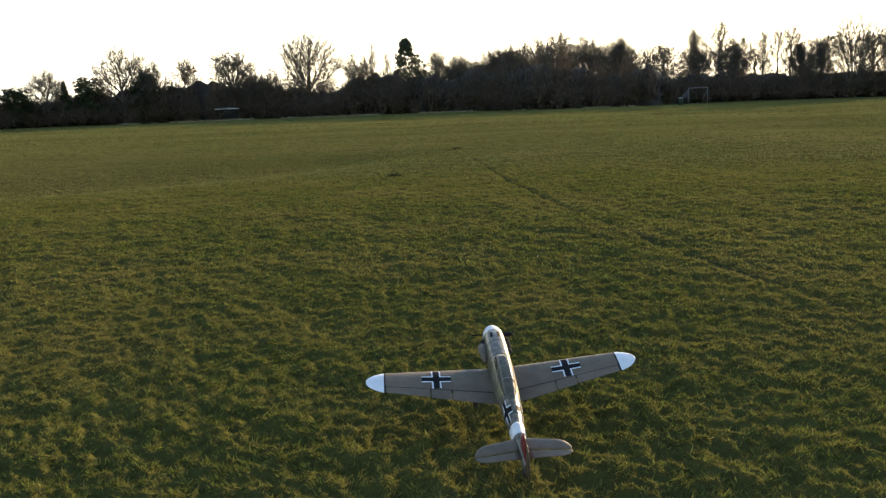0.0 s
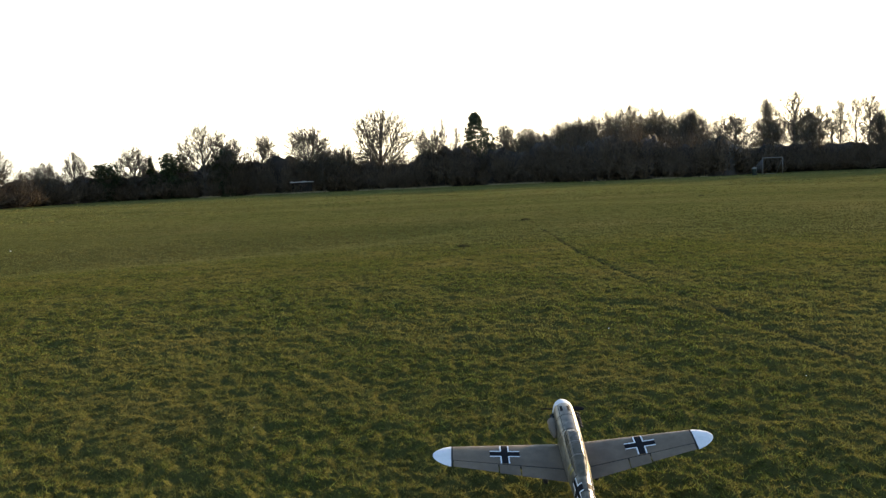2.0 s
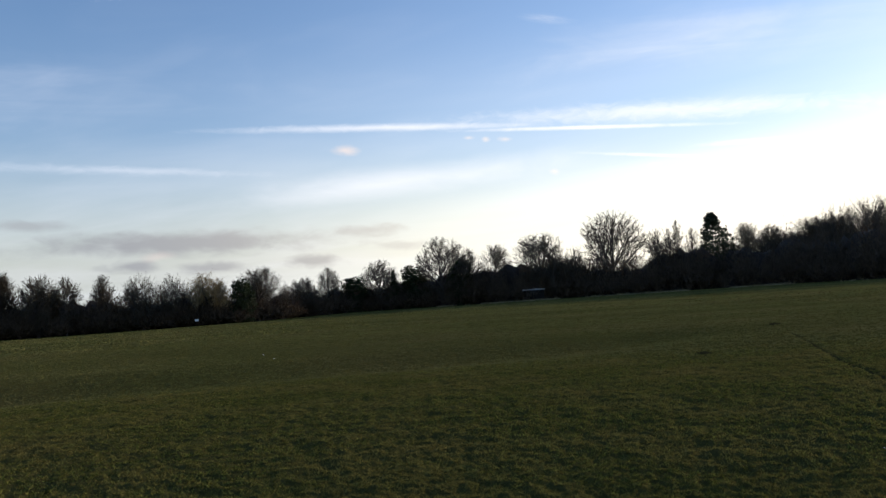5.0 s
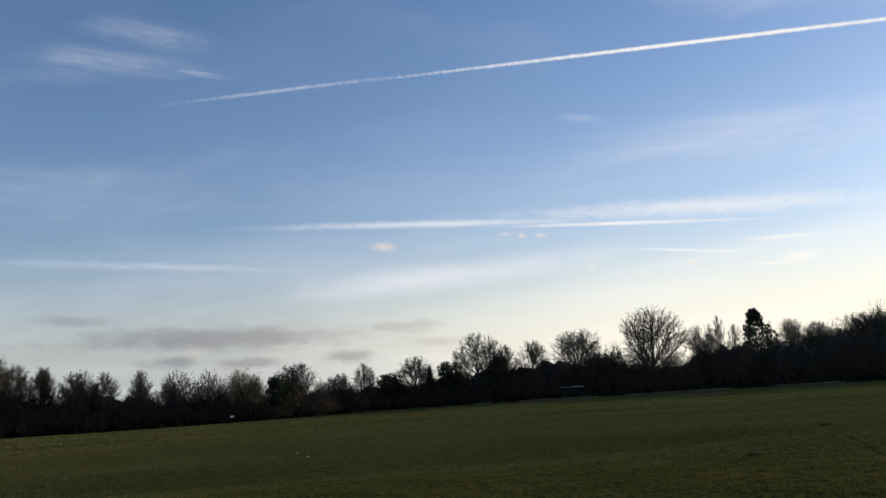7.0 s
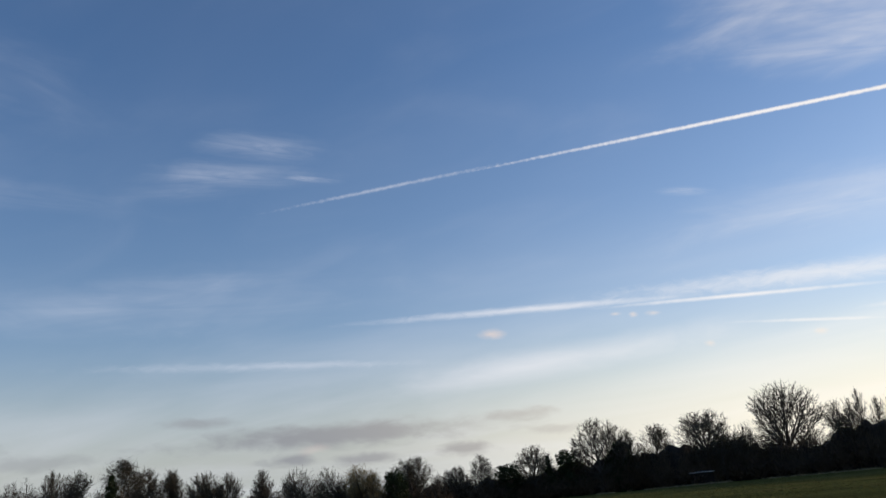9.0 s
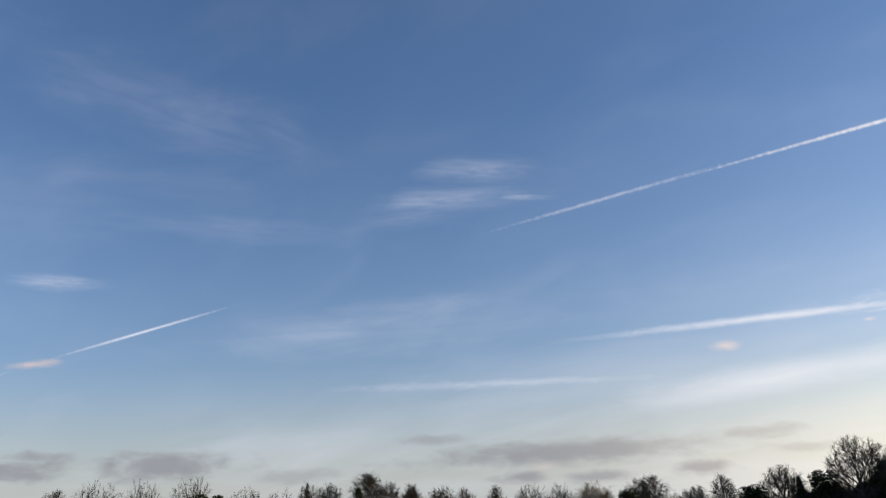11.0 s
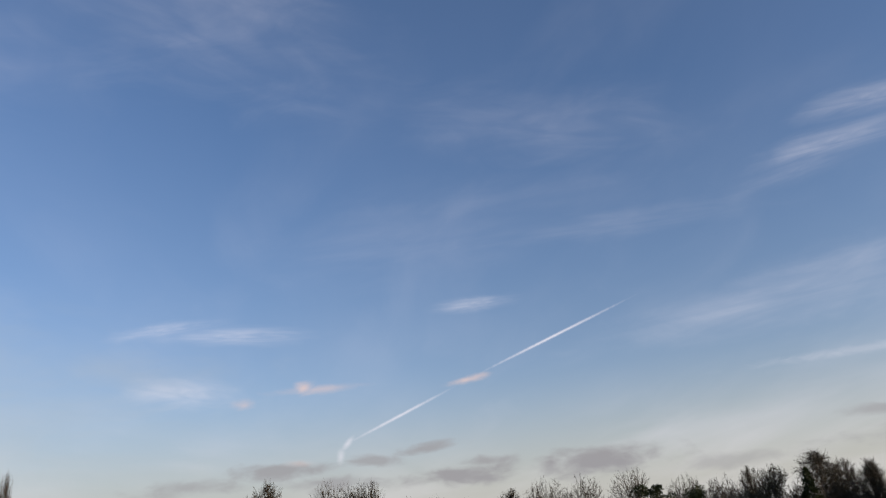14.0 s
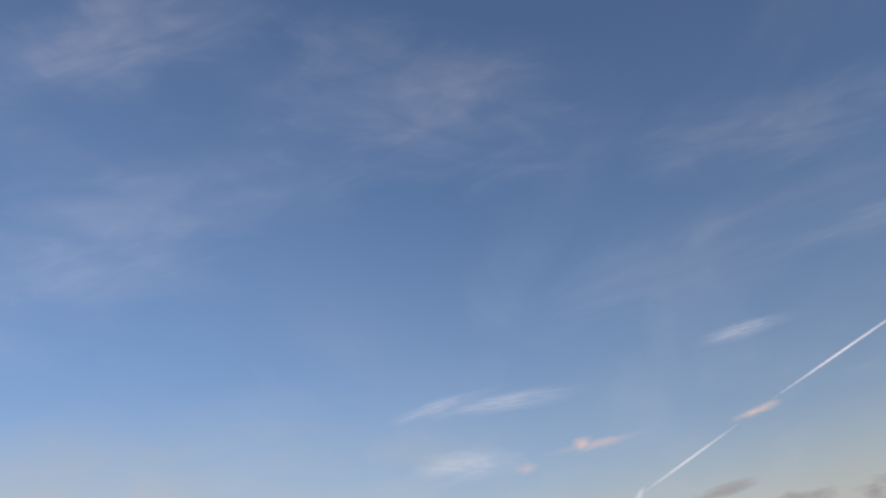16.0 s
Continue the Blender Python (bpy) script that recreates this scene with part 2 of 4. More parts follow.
def leafy(name, dark, light, translucent, patch=0.0, patch_colour=None):
    """Thin blades, needles and leaves: they let some light through."""
    m = bpy.data.materials.new(name)
    m.use_nodes = True
    t = m.node_tree
    t.nodes.clear()
    isl = t.nodes.new("ShaderNodeNewGeometry").outputs["Random Per Island"]
    c = ramp(t, isl, ((0.0, dark), (1.0, light)))
    if patch:
        c = blend(t, c, patch_colour, ranged_in(t, noise_of(t, patch, 5.0), 0.44, 0.66, 0.0, 0.8))
        c = blend(t, c, patch_colour, ranged_in(t, noise_of(t, patch * 9, 3.0), 0.5, 0.75, 0.0, 0.25))
        c = blend(t, c, patch_colour, ranged_in(t, noise_of(t, patch * 40, 2.0), 0.48, 0.62, 0.0, 0.6 if patch > 0.3 else 0.2))
    if 0 < patch < 0.3:
        c = blend(t, c, (0.068, 0.076, 0.026), bands(t))
    d = node(t, "ShaderNodeBsdfDiffuse", c)
    s = node(t, "ShaderNodeBsdfTranslucent", c)
    if patch:
        # short turf is lit as a nap: its normals lean to the vertical
        c2 = node(t, "ShaderNodeVectorMath", t.nodes.new("ShaderNodeNewGeometry").outputs["Normal"], (0.0, 0.0, 0.7), operation="ADD").outputs[0]
        n = node(t, "ShaderNodeVectorMath", c2, operation="NORMALIZE").outputs[0]
        t.links.new(n, d.inputs["Normal"])
    g = node(t, "ShaderNodeBsdfGlossy", (0.9, 0.9, 0.9, 1), 0.45)
    mix1 = node(t, "ShaderNodeMixShader", translucent, d.outputs[0], s.outputs[0])
    mix2 = node(t, "ShaderNodeMixShader", 0.0 if patch else 0.012, mix1.outputs[0], g.outputs[0])
    out = t.nodes.new("ShaderNodeOutputMaterial")
    t.links.new(mix2.outputs[0], out.inputs[0])
    return m


def bark(name, dark, light):
    m, t, b = material(name, 0.9)
    c = ramp(t, noise_of(t, 3.0, 5.0), ((0.3, dark), (0.7, light)))
    rnd = t.nodes.new("ShaderNodeObjectInfo").outputs["Random"]
    t.links.new(blend(t, c, tuple(v * 0.7 for v in dark), ranged_in(t, rnd, 0, 1, 0, 0.5)), b.inputs["Base Color"])
    return m


GRASS = leafy("grass_blades", (0.020, 0.029, 0.008), (0.146, 0.164, 0.036), 0.25, 0.5, (0.160, 0.134, 0.042))
# far turf: colour lifted and greyed to paint in backlit glow and haze
TUFT = leafy("far_grass_glow_and_haze", (0.094, 0.100, 0.034), (0.138, 0.146, 0.046), 0.2, 0.13, (0.154, 0.138, 0.054))
STRAW = leafy("dry_straw", (0.16, 0.13, 0.07), (0.34, 0.29, 0.17), 0.25)
NEEDLES = leafy("evergreen_leaves", (0.012, 0.020, 0.010), (0.040, 0.055, 0.022), 0.15)
CEDAR = leafy("conifer_needles", (0.014, 0.022, 0.012), (0.045, 0.055, 0.028), 0.12)
SCRUB = leafy("scrub_twigs", (0.050, 0.038, 0.026), (0.098, 0.074, 0.050), 0.25)
GOLDEN = leafy("willow_twigs", (0.12, 0.09, 0.045), (0.26, 0.20, 0.10), 0.2)
BARK = bark("grey_brown_bark", (0.040, 0.034, 0.029), (0.105, 0.089, 0.072))
TWIG = bark("brown_twigs", (0.036, 0.030, 0.020), (0.085, 0.071, 0.048))
WHITE_BARK = bark("birch_bark", (0.22, 0.21, 0.20), (0.55, 0.53, 0.50))
# near-black, so that the colour itself gives the shade deep in the thicket
THICKET_SHADE = bark("thicket_shade_colour", (0.014, 0.012, 0.009), (0.032, 0.025, 0.018))

GROUND, gt, gb = material("meadow", 0.95)
g1 = ramp(gt, noise_of(gt, 0.12, 6.0, 0.6), ((0.35, (0.072, 0.076, 0.022)), (0.65, (0.102, 0.090, 0.030))))
g2 = ramp(gt, noise_of(gt, 2.2, 6.0, 0.65), ((0.32, (0.022, 0.021, 0.007)), (0.68, (0.048, 0.045, 0.014))))
gt.links.new(blend(gt, g1, g2, 0.5), gb.inputs["Base Color"])
gb.inputs["Specular IOR Level"].default_value = 0.0
bumped(gt, gb, noise_of(gt, 9.0, 5.0, 0.7), 0.9, 0.06)

# dark soil of the heaps; along the wheel rut it paints the line of shade
SOIL_AND_RUT_SHADE, st, sb = material("soil_and_rut_shade", 0.95)
st.links.new(ramp(st, noise_of(st, 6.0, 6.0, 0.7), ((0.3, (0.026, 0.026, 0.011)), (0.7, (0.055, 0.050, 0.021)))), sb.inputs["Base Color"])
bumped(st, sb, noise_of(st, 30.0, 4.0), 0.8, 0.02)
sb.inputs["Specular IOR Level"].default_value = 0.0

SAND = painted("grey_brown_paint", (0.138, 0.106, 0.075), (0.086, 0.067, 0.049), 0.55, 9.0)
MOTTLE, mt, mb = material("mottled_fuselage_paint", 0.3)
mc = ramp(mt, noise_of(mt, 22.0, 4.0), ((0.40, (0.050, 0.046, 0.034)), (0.50, (0.105, 0.090, 0.066)), (0.62, (0.165, 0.145, 0.108))))
mt.links.new(mc, mb.inputs["Base Color"])
bumped(mt, mb, noise_of(mt, 260.0, 2.0), 0.1, 0.001)
mb.inputs["Specular IOR Level"].default_value = 0.35
WHITE_PAINT = painted("white_paint", (0.62, 0.63, 0.64), (0.52, 0.53, 0.54), 0.4)
BLACK_PAINT = painted("black_paint", (0.008, 0.008, 0.010), (0.013, 0.013, 0.015), 0.6, gloss=0.04)
RED_PAINT = painted("red_paint", (0.17, 0.022, 0.018), (0.11, 0.018, 0.014), 0.4)
BROWN_PAINT = painted("brown_paint", (0.09, 0.06, 0.036), (0.065, 0.045, 0.03), 0.45)
YELLOW_PAINT = painted("yellow_paint", (0.26, 0.21, 0.07), (0.20, 0.16, 0.06), 0.5)
PANEL_LINE = painted("dark_panel_line", (0.022, 0.020, 0.018), (0.015, 0.014, 0.013), 0.7)
RUBBER = painted("tyre_rubber", (0.02, 0.02, 0.02), (0.03, 0.03, 0.03), 0.8)
STEEL = material("gear_steel", 0.3, 1.0)[0]
CANOPY = painted("smoked_canopy", (0.105, 0.092, 0.072), (0.055, 0.049, 0.038), 0.22, 16.0, 80.0, 0.02)
FRAME_PAINT = painted("canopy_frame_paint", (0.17, 0.15, 0.125), (0.12, 0.105, 0.09), 0.4)
POST_PAINT = painted("weathered_grey_post", (0.16, 0.16, 0.155), (0.10, 0.10, 0.095), 0.6, 2.0, 40.0)
NETTING = painted("faded_netting", (0.11, 0.11, 0.115), (0.08, 0.08, 0.085), 0.9, 2.0, 40.0)
BIN_GREEN = painted("dark_green_plastic", (0.014, 0.022, 0.016), (0.010, 0.016, 0.012), 0.6, 4.0, 60.0)
ROOFING = painted("pale_roof_sheet", (0.74, 0.74, 0.72), (0.60, 0.60, 0.58), 0.5, 1.5, 20.0)
BOARDING = painted("dark_timber_wall", (0.014, 0.012, 0.010), (0.009, 0.008, 0.007), 0.8, 1.5, 20.0)
PAPER = painted("paper_scrap", (0.82, 0.82, 0.80), (0.72, 0.72, 0.70), 0.8, 20.0, 200.0)
PETAL = painted("yellow_petals", (0.34, 0.25, 0.02), (0.26, 0.18, 0.015), 0.7, 30.0, 200.0)

# ---- building blocks ----


def data_of(name, verts, faces, mat, smooth=False):
    me = bpy.data.meshes.new(name)
    me.from_pydata([tuple(v) for v in verts], [], faces)
    me.materials.append(mat)
    if smooth:
        me.polygons.foreach_set("use_smooth", [True] * len(me.polygons))
    me.update()
    return me


def soup(name, verts, mat):
    """A mesh of loose triangles: verts is an (n, 3, 3) array."""
    n = len(verts)
    me = bpy.data.meshes.new(name)
    me.vertices.add(3 * n)
    me.loops.add(3 * n)
    me.polygons.add(n)
    me.vertices.foreach_set("co", np.ascontiguousarray(verts, dtype=np.float32).ravel())
    me.loops.foreach_set("vertex_index", np.arange(3 * n, dtype=np.int32))
    me.polygons.foreach_set("loop_start", np.arange(0, 3 * n, 3, dtype=np.int32))
    me.materials.append(mat)
    me.update(calc_edges=True)
    return me


def part(name, bm, mat, parent, label="", smooth=True):
    """A bmesh or a mesh as one object under a thing or a part."""
    if isinstance(bm, bpy.types.Mesh):
        me = bm
    else:
        me = bpy.data.meshes.new(name)
        bmesh.ops.recalc_face_normals(bm, faces=bm.faces[:])
        bm.to_mesh(me)
        bm.free()
        me.materials.append(mat)
        if smooth:
            me.polygons.foreach_set("use_smooth", [True] * len(me.polygons))
    ob = new(name, me)
    ob.parent = parent
    if label:
        ob["label"] = label
    return ob


def thing(name, m, label, category, group=""):
    ob = new(name)
    ob.empty_display_size = 0.1
    ob.matrix_world = m
    return tagged(ob, label, category, group)


def loft(rings, caps=True, bm=None):
    bm = bm or bmesh.new()
    rows = [[bm.verts.new(p) for p in r] for r in rings]
    for a, b in zip(rows, rows[1:]):
        for i in range(len(a)):
            j = (i + 1) % len(a)
            bm.faces.new((a[i], a[j], b[j], b[i]))
    if caps:
        bm.faces.new(rows[0])
        bm.faces.new(rows[-1])
    return bm


def block(x0, x1, y0, y1, z0, z1, bevel=0.0, bm=None):
    own = bmesh.new()
    bmesh.ops.create_cube(own, size=1)
    for v in own.verts:
        v.co = ((x0 + x1) / 2 + v.co.x * (x1 - x0), (y0 + y1) / 2 + v.co.y * (y1 - y0), (z0 + z1) / 2 + v.co.z * (z1 - z0))
    if bevel:
        bmesh.ops.bevel(own, geom=own.edges[:], offset=bevel, segments=2, affect="EDGES")
    return own


def rod(a, b, r0, r1, sides=10):
    a, b = Vector(a), Vector(b)
    q = (b - a).to_track_quat("Z", "Y")
    ring = lambda c, r: [c + q @ Vector((r * math.cos(2 * math.pi * i / sides), r * math.sin(2 * math.pi * i / sides), 0)) for i in range(sides)]
    return loft([ring(a, r0), ring(b, r1)])


# smooth value noise on the plan, shared by the ground and the grass
TABLE = np.random.RandomState(7).rand(256, 256)


def value_noise(x, y, size):
    x, y = np.asarray(x) / size + 100.37, np.asarray(y) / size + 57.11
    i, j = np.floor(x).astype(int), np.floor(y).astype(int)
    u, v = x - i, y - j
    u, v = u * u * (3 - 2 * u), v * v * (3 - 2 * v)
    g = lambda a, b: TABLE[a % 256, b % 256]
    return (g(i, j) * (1 - u) + g(i + 1, j) * u) * (1 - v) + (g(i, j + 1) * (1 - u) + g(i + 1, j + 1) * u) * v


def track_x(y):
    return np.interp(y, [4.0, 6.4, 7.4, 9.0, 10.5, 14.2, 20.5, 24.0], [3.05, 2.48, 2.28, 2.03, 1.74, 1.32, 0.92, 0.75])


def ground_z(x, y):
    """The meadow's relief: tussocks near, a shallow hollow and gentle swells further out."""
    x, y = np.asarray(x, dtype=float), np.asarray(y, dtype=float)
    r = np.hypot(x, y)
    fade = np.exp(-r / 60)
    # fine lumps only where the turf is open before the flyer; elsewhere it is mown flat
    angle = np.degrees(np.arctan2(-x, y))
    fine = np.clip((r - 1.6) / 0.8, 0, 1) * np.clip((angle + 33) / 3, 0, 1) * np.clip((53 - angle) / 3, 0, 1)
    z = (0.034 * (value_noise(x, y, 0.034) - 0.5) + 0.036 * (value_noise(x + 9, y, 0.062) - 0.5) + 0.036 * (value_noise(x + 3, y + 7, 0.12) - 0.5)) * np.exp(-r / 25) * fine
    z += (0.034 * (value_noise(x - 5, y + 2, 0.15) - 0.5) + 0.026 * (value_noise(x + 8, y - 3, 0.30) - 0.5)) * np.clip(r / 5 - 0.7, 0, 1) * np.exp(-r / 32) * fine
    z += 0.025 * (value_noise(x, y, 0.6) - 0.5) * fade * np.clip(r / 1.5, 0, 1)
    z += 0.10 * (value_noise(x, y, 4.0) - 0.5) * np.clip(r / 8 - 0.4, 0, 1) * np.exp(-r / 80)
    z += 0.40 * (value_noise(x, y, 14.0) - 0.5) * np.clip(r / 20 - 0.5, 0, 1) * np.exp(-r / 90)
    s = (x + 6) * -0.58 + (y - 20.8) * 0.81
    z -= 0.24 * np.exp(-(s / 2.8) ** 2) / (1 + np.exp(np.clip((x + 2.5) * 1.5, -40, 40))) / (1 + np.exp(np.clip(-(x + 22), -40, 40)))
    dt = x - track_x(y)
    z -= 0.022 * np.exp(-(dt / 0.07) ** 2) * ((y > 5) & (y < 23))
    return z


def plan(yaw, dist):
    """The place on the plan that far off, at that angle to the left of straight ahead."""
    return -dist * np.sin(np.radians(yaw)), dist * np.cos(np.radians(yaw))


# ---- the meadow ----
rings = np.concatenate((np.geomspace(0.25, 2.2, 12)[:-1], np.geomspace(2.2, 12, 270)[:-1], np.geomspace(12, 40, 165)[:-1], np.geomspace(40, 60, 20), np.geomspace(63, 4500, 36)))
spokes = np.radians(np.concatenate((np.linspace(-34, 54, 390, endpoint=False), np.linspace(54, 326, 70, endpoint=False))))
gx, gy = -np.outer(rings, np.sin(spokes)), np.outer(rings, np.cos(spokes))
gz = ground_z(gx, gy)
ns = len(spokes)
ground_verts = np.stack((gx, gy, gz), -1).reshape(-1, 3).tolist() + [(0, 0, 0)]
ground_faces = []
for i in range(len(rings) - 1):
    a, b = i * ns, (i + 1) * ns
    ground_faces += [(a + j, b + j, b + (j + 1) % ns, a + (j + 1) % ns) for j in range(ns)]
ground_faces += [(j, (j + 1) % ns, len(ground_verts) - 1) for j in range(ns)]
ground = new("ground", data_of("ground", ground_verts, ground_faces, GROUND, True))
tagged(ground, "rough winter meadow of short green and straw-coloured turf", "meadow", kind="structure")

# thin dark strip laid in the rut, its shade put into the colour
track_rows = []
for y in np.arange(5.0, 23.0, 0.12):
    w = 0.012 + 0.028 * float(value_noise(y, 3.0, 0.35))
    xs = [float(track_x(y)) + w * k for k in (-1.4, -0.5, 0.5, 1.4)]
    track_rows.append([(x, y, float(ground_z(x, y)) + (0.006 if 0 < i < 3 else -0.004)) for i, x in enumerate(xs)])
tv = [p for r in track_rows for p in r]
tf = [(4 * i + j, 4 * i + j + 1, 4 * i + j + 5, 4 * i + j + 4) for i in range(len(track_rows) - 1) for j in range(3)]
tagged(new("wheel_track_shade", data_of("wheel_track_shade", tv, tf, SOIL_AND_RUT_SHADE, True)), "narrow wheel rut worn into the turf, its shade painted as a dark strip", "track", kind="structure")


def grass(name, mat, near, far, density, length, width, label, seed, lo=-37, hi=55):
    """Blades in tufts over a sector of the meadow."""
    rng = np.random.RandomState(seed)
    r0, r1 = near * 0.85, far * 1.1
    n = int(density * math.radians(hi - lo) / 2 * (r1 ** 2 - r0 ** 2))
    r = np.sqrt(rng.uniform(r0 ** 2, r1 ** 2, n))
    # each belt thins out into the next
    r = r[rng.rand(n) < np.clip((r - r0) / (near * 0.3), 0, 1) * np.clip((r1 - r) / (far * 0.25), 0, 1)]
    n = len(r)
    x, y = plan(rng.uniform(lo, hi, n), r)
    size = max(1.0, near / 4.5)
    clump = 0.55 * value_noise(x, y, 0.034 * size) + 0.45 * value_noise(x + 9, y, 0.075 * size)
    keep = (rng.rand(n) < (np.clip((clump - 0.24) * 3.6, 0.25 if near < 5 else 0.4, 1) if far < 18 else np.clip((clump - 0.1) * 2.2, 0.65, 1))) & ((np.abs(x - track_x(y)) > 0.01 + 0.045 * rng.rand(n)) | (y > 21.5) | (rng.rand(n) < 0.15))
    x, y, clump = x[keep], y[keep], clump[keep]
    n = len(x)
    tall = length * (0.45 + 1.1 * clump) * rng.uniform(0.6, 1.25, n)
    # neighbours lean the same way
    lean_dir = 2 * math.pi * value_noise(x - 11, y + 5, 0.1 * size) * 2 + rng.normal(0, 1.3, n)
    lean = tall * rng.uniform(0.4, 1.7, n)
    side = rng.uniform(0, math.pi, n)
    base = np.stack((x, y, ground_z(x, y) - 0.006), -1)
    half = np.stack((np.cos(side), np.sin(side), np.zeros(n)), -1) * (width * rng.uniform(0.6, 1.3, n) / 2)[:, None]
    tip = base + np.stack((lean * np.cos(lean_dir), lean * np.sin(lean_dir), tall), -1)
    tri = np.stack((base - half, base + half, tip), 1)
    return tagged(new(name, soup(name, tri, mat)), label, "grass", kind="stuff")


grass("grass", GRASS, 2.0, 7.0, 9500, 0.021, 0.0078, "short tufted meadow grass, green with dry straw blades", 1)
grass("grass", GRASS, 7.0, 17.0, 2500, 0.026, 0.018, "short tufted meadow grass thinning to straw", 2)
grass("grass", TUFT, 17.0, 48.0, 330, 0.028, 0.040, "short meadow grass in low uneven tufts", 3)
grass("grass", TUFT, 48.0, 135.0, 24, 0.055, 0.20, "far meadow grass in low uneven tufts", 4)
grass("grass", GRASS, 0.4, 2.2, 2200, 0.023, 0.008, "short tufted meadow grass, green with dry straw blades", 5)
grass("grass", GRASS, 0.4, 11.0, 380, 0.026, 0.020, "short tufted meadow grass, green with dry straw blades", 6, 54, 324)

# ---- trees ----


# bare trees 10 m high: trunk height, lowest limb, crown (centre height, radius, half height), limbs, their rise from the lowest to the topmost,
# shoots on each limb, branch and branchlet, trunk radius, upward bend, twig droop, twig length
BARE = {
    "oak": (4.6, 0.36, (5.9, 3.6, 4.1), 15, (-2, 80), (9, 9, 10), 0.29, 0.20, 0.0, 0.36),
    "ash": (5.6, 0.16, (5.4, 2.6, 4.7), 15, (20, 84), (8, 7, 9), 0.19, 0.30, 0.0, 0.40),
    "poplar": (8.9, 0.26, (5.9, 2.0, 4.2), 15, (34, 72), (5, 4, 6), 0.15, 0.42, 0.0, 0.55),
    "fan": (3.0, 0.55, (5.8, 4.2, 4.2), 16, (2, 82), (9, 9, 9), 0.31, 0.14, 0.0, 0.36),
    "elm": (0.9, 0.25, (5.0, 3.2, 4.9), 20, (22, 88), (8, 6, 9), 0.24, 0.22, 0.0, 0.44),
    "thorn": (0.6, 0.20, (4.7, 3.3, 5.2), 17, (8, 86), (7, 7, 9), 0.15, 0.20, 0.0, 0.40),
    "birch": (7.6, 0.26, (5.8, 2.1, 4.2), 16, (26, 80), (7, 6, 9), 0.15, 0.28, -0.8, 0.65),
    "willow": (3.4, 0.60, (5.4, 3.3, 4.5), 13, (10, 82), (8, 6, 9), 0.28, 0.20, -1.5, 1.15),
}


def unit(v):
    return v / (np.linalg.norm(v, axis=-1, keepdims=True) + 1e-9)


def shoots_of(rng, paths, lengths, count, first, spread, bend, crown, share, fill):
    """Side shoots along growing paths, each long enough to near the crown's outline: their own paths and lengths."""
    hc, rx, rz = crown
    n, m = len(paths), paths.shape[1] - 1
    f = np.clip(first + (1 - first) * (np.arange(count) + rng.rand(n, count)) / count, 0, 0.999) * m
    f[:, -1] = m - 0.001
    i = f.astype(int)
    row = np.arange(n)[:, None]
    a, b = paths[row, i], paths[row, i + 1]
    start = (a + (b - a) * (f - i)[..., None]).reshape(-1, 3)
    along = unit(b - a).reshape(-1, 3)
    side = unit(np.cross(along, rng.normal(size=along.shape)))
    turn = np.radians(rng.uniform(spread[0], spread[1], len(start)))[:, None]
    turn[count - 1::count] *= 0.3
    way = unit(along * np.cos(turn) + side * np.sin(turn) + np.array((0, 0, 0.12)))
    q, e = (start - np.array((0, 0, hc))) / np.array((rx, rx, rz)), way / np.array((rx, rx, rz))
    ee, qe, qq = (e * e).sum(1), (q * e).sum(1), (q * q).sum(1) - 1
    room = np.clip((-qe + np.sqrt(np.maximum(qe * qe - ee * qq, 0))) / ee, 0.12, 9)
    long = np.minimum(room * fill, np.repeat(lengths, count) * share) * rng.uniform(0.7, 1.02, len(start))
    return grown(rng, start, way, long, bend, 3), long


def grown(rng, start, way, long, bend, steps):
    """Paths that wander a little and bend upwards on their way."""
    pts, d = [start], way
    for _ in range(steps):
        d = unit(d + rng.normal(0, 0.10, d.shape) + np.array((0, 0, bend)) / steps)
        pts.append(pts[-1] + d * (long / steps)[:, None])
    return np.stack(pts, 1)


def tubes(rng, paths, r0, r1, sides):
    """Tapering rods along paths; with two sides, flat strips."""
    n, m = paths.shape[0], paths.shape[1]
    d = unit(paths[:, -1] - paths[:, 0])
    u = unit(np.cross(d, rng.normal(size=d.shape)))
    v = np.cross(d, u)
    rad = (np.asarray(r0)[:, None] + (np.asarray(r1) - np.asarray(r0))[:, None] * np.linspace(0, 1, m)[None])[..., None]
    turn = [2 * math.pi * k / sides for k in range(sides)]
    rings = [paths + (u * math.cos(t) + v * math.sin(t))[:, None] * rad for t in turn]
    out = []
    for k in range(sides if sides > 2 else 1):
        A, B = rings[k], rings[(k + 1) % sides]
        out += [np.stack((A[:, :-1], B[:, :-1], B[:, 1:]), 2).reshape(-1, 3, 3), np.stack((A[:, :-1], B[:, 1:], A[:, 1:]), 2).reshape(-1, 3, 3)]
    return np.concatenate(out)


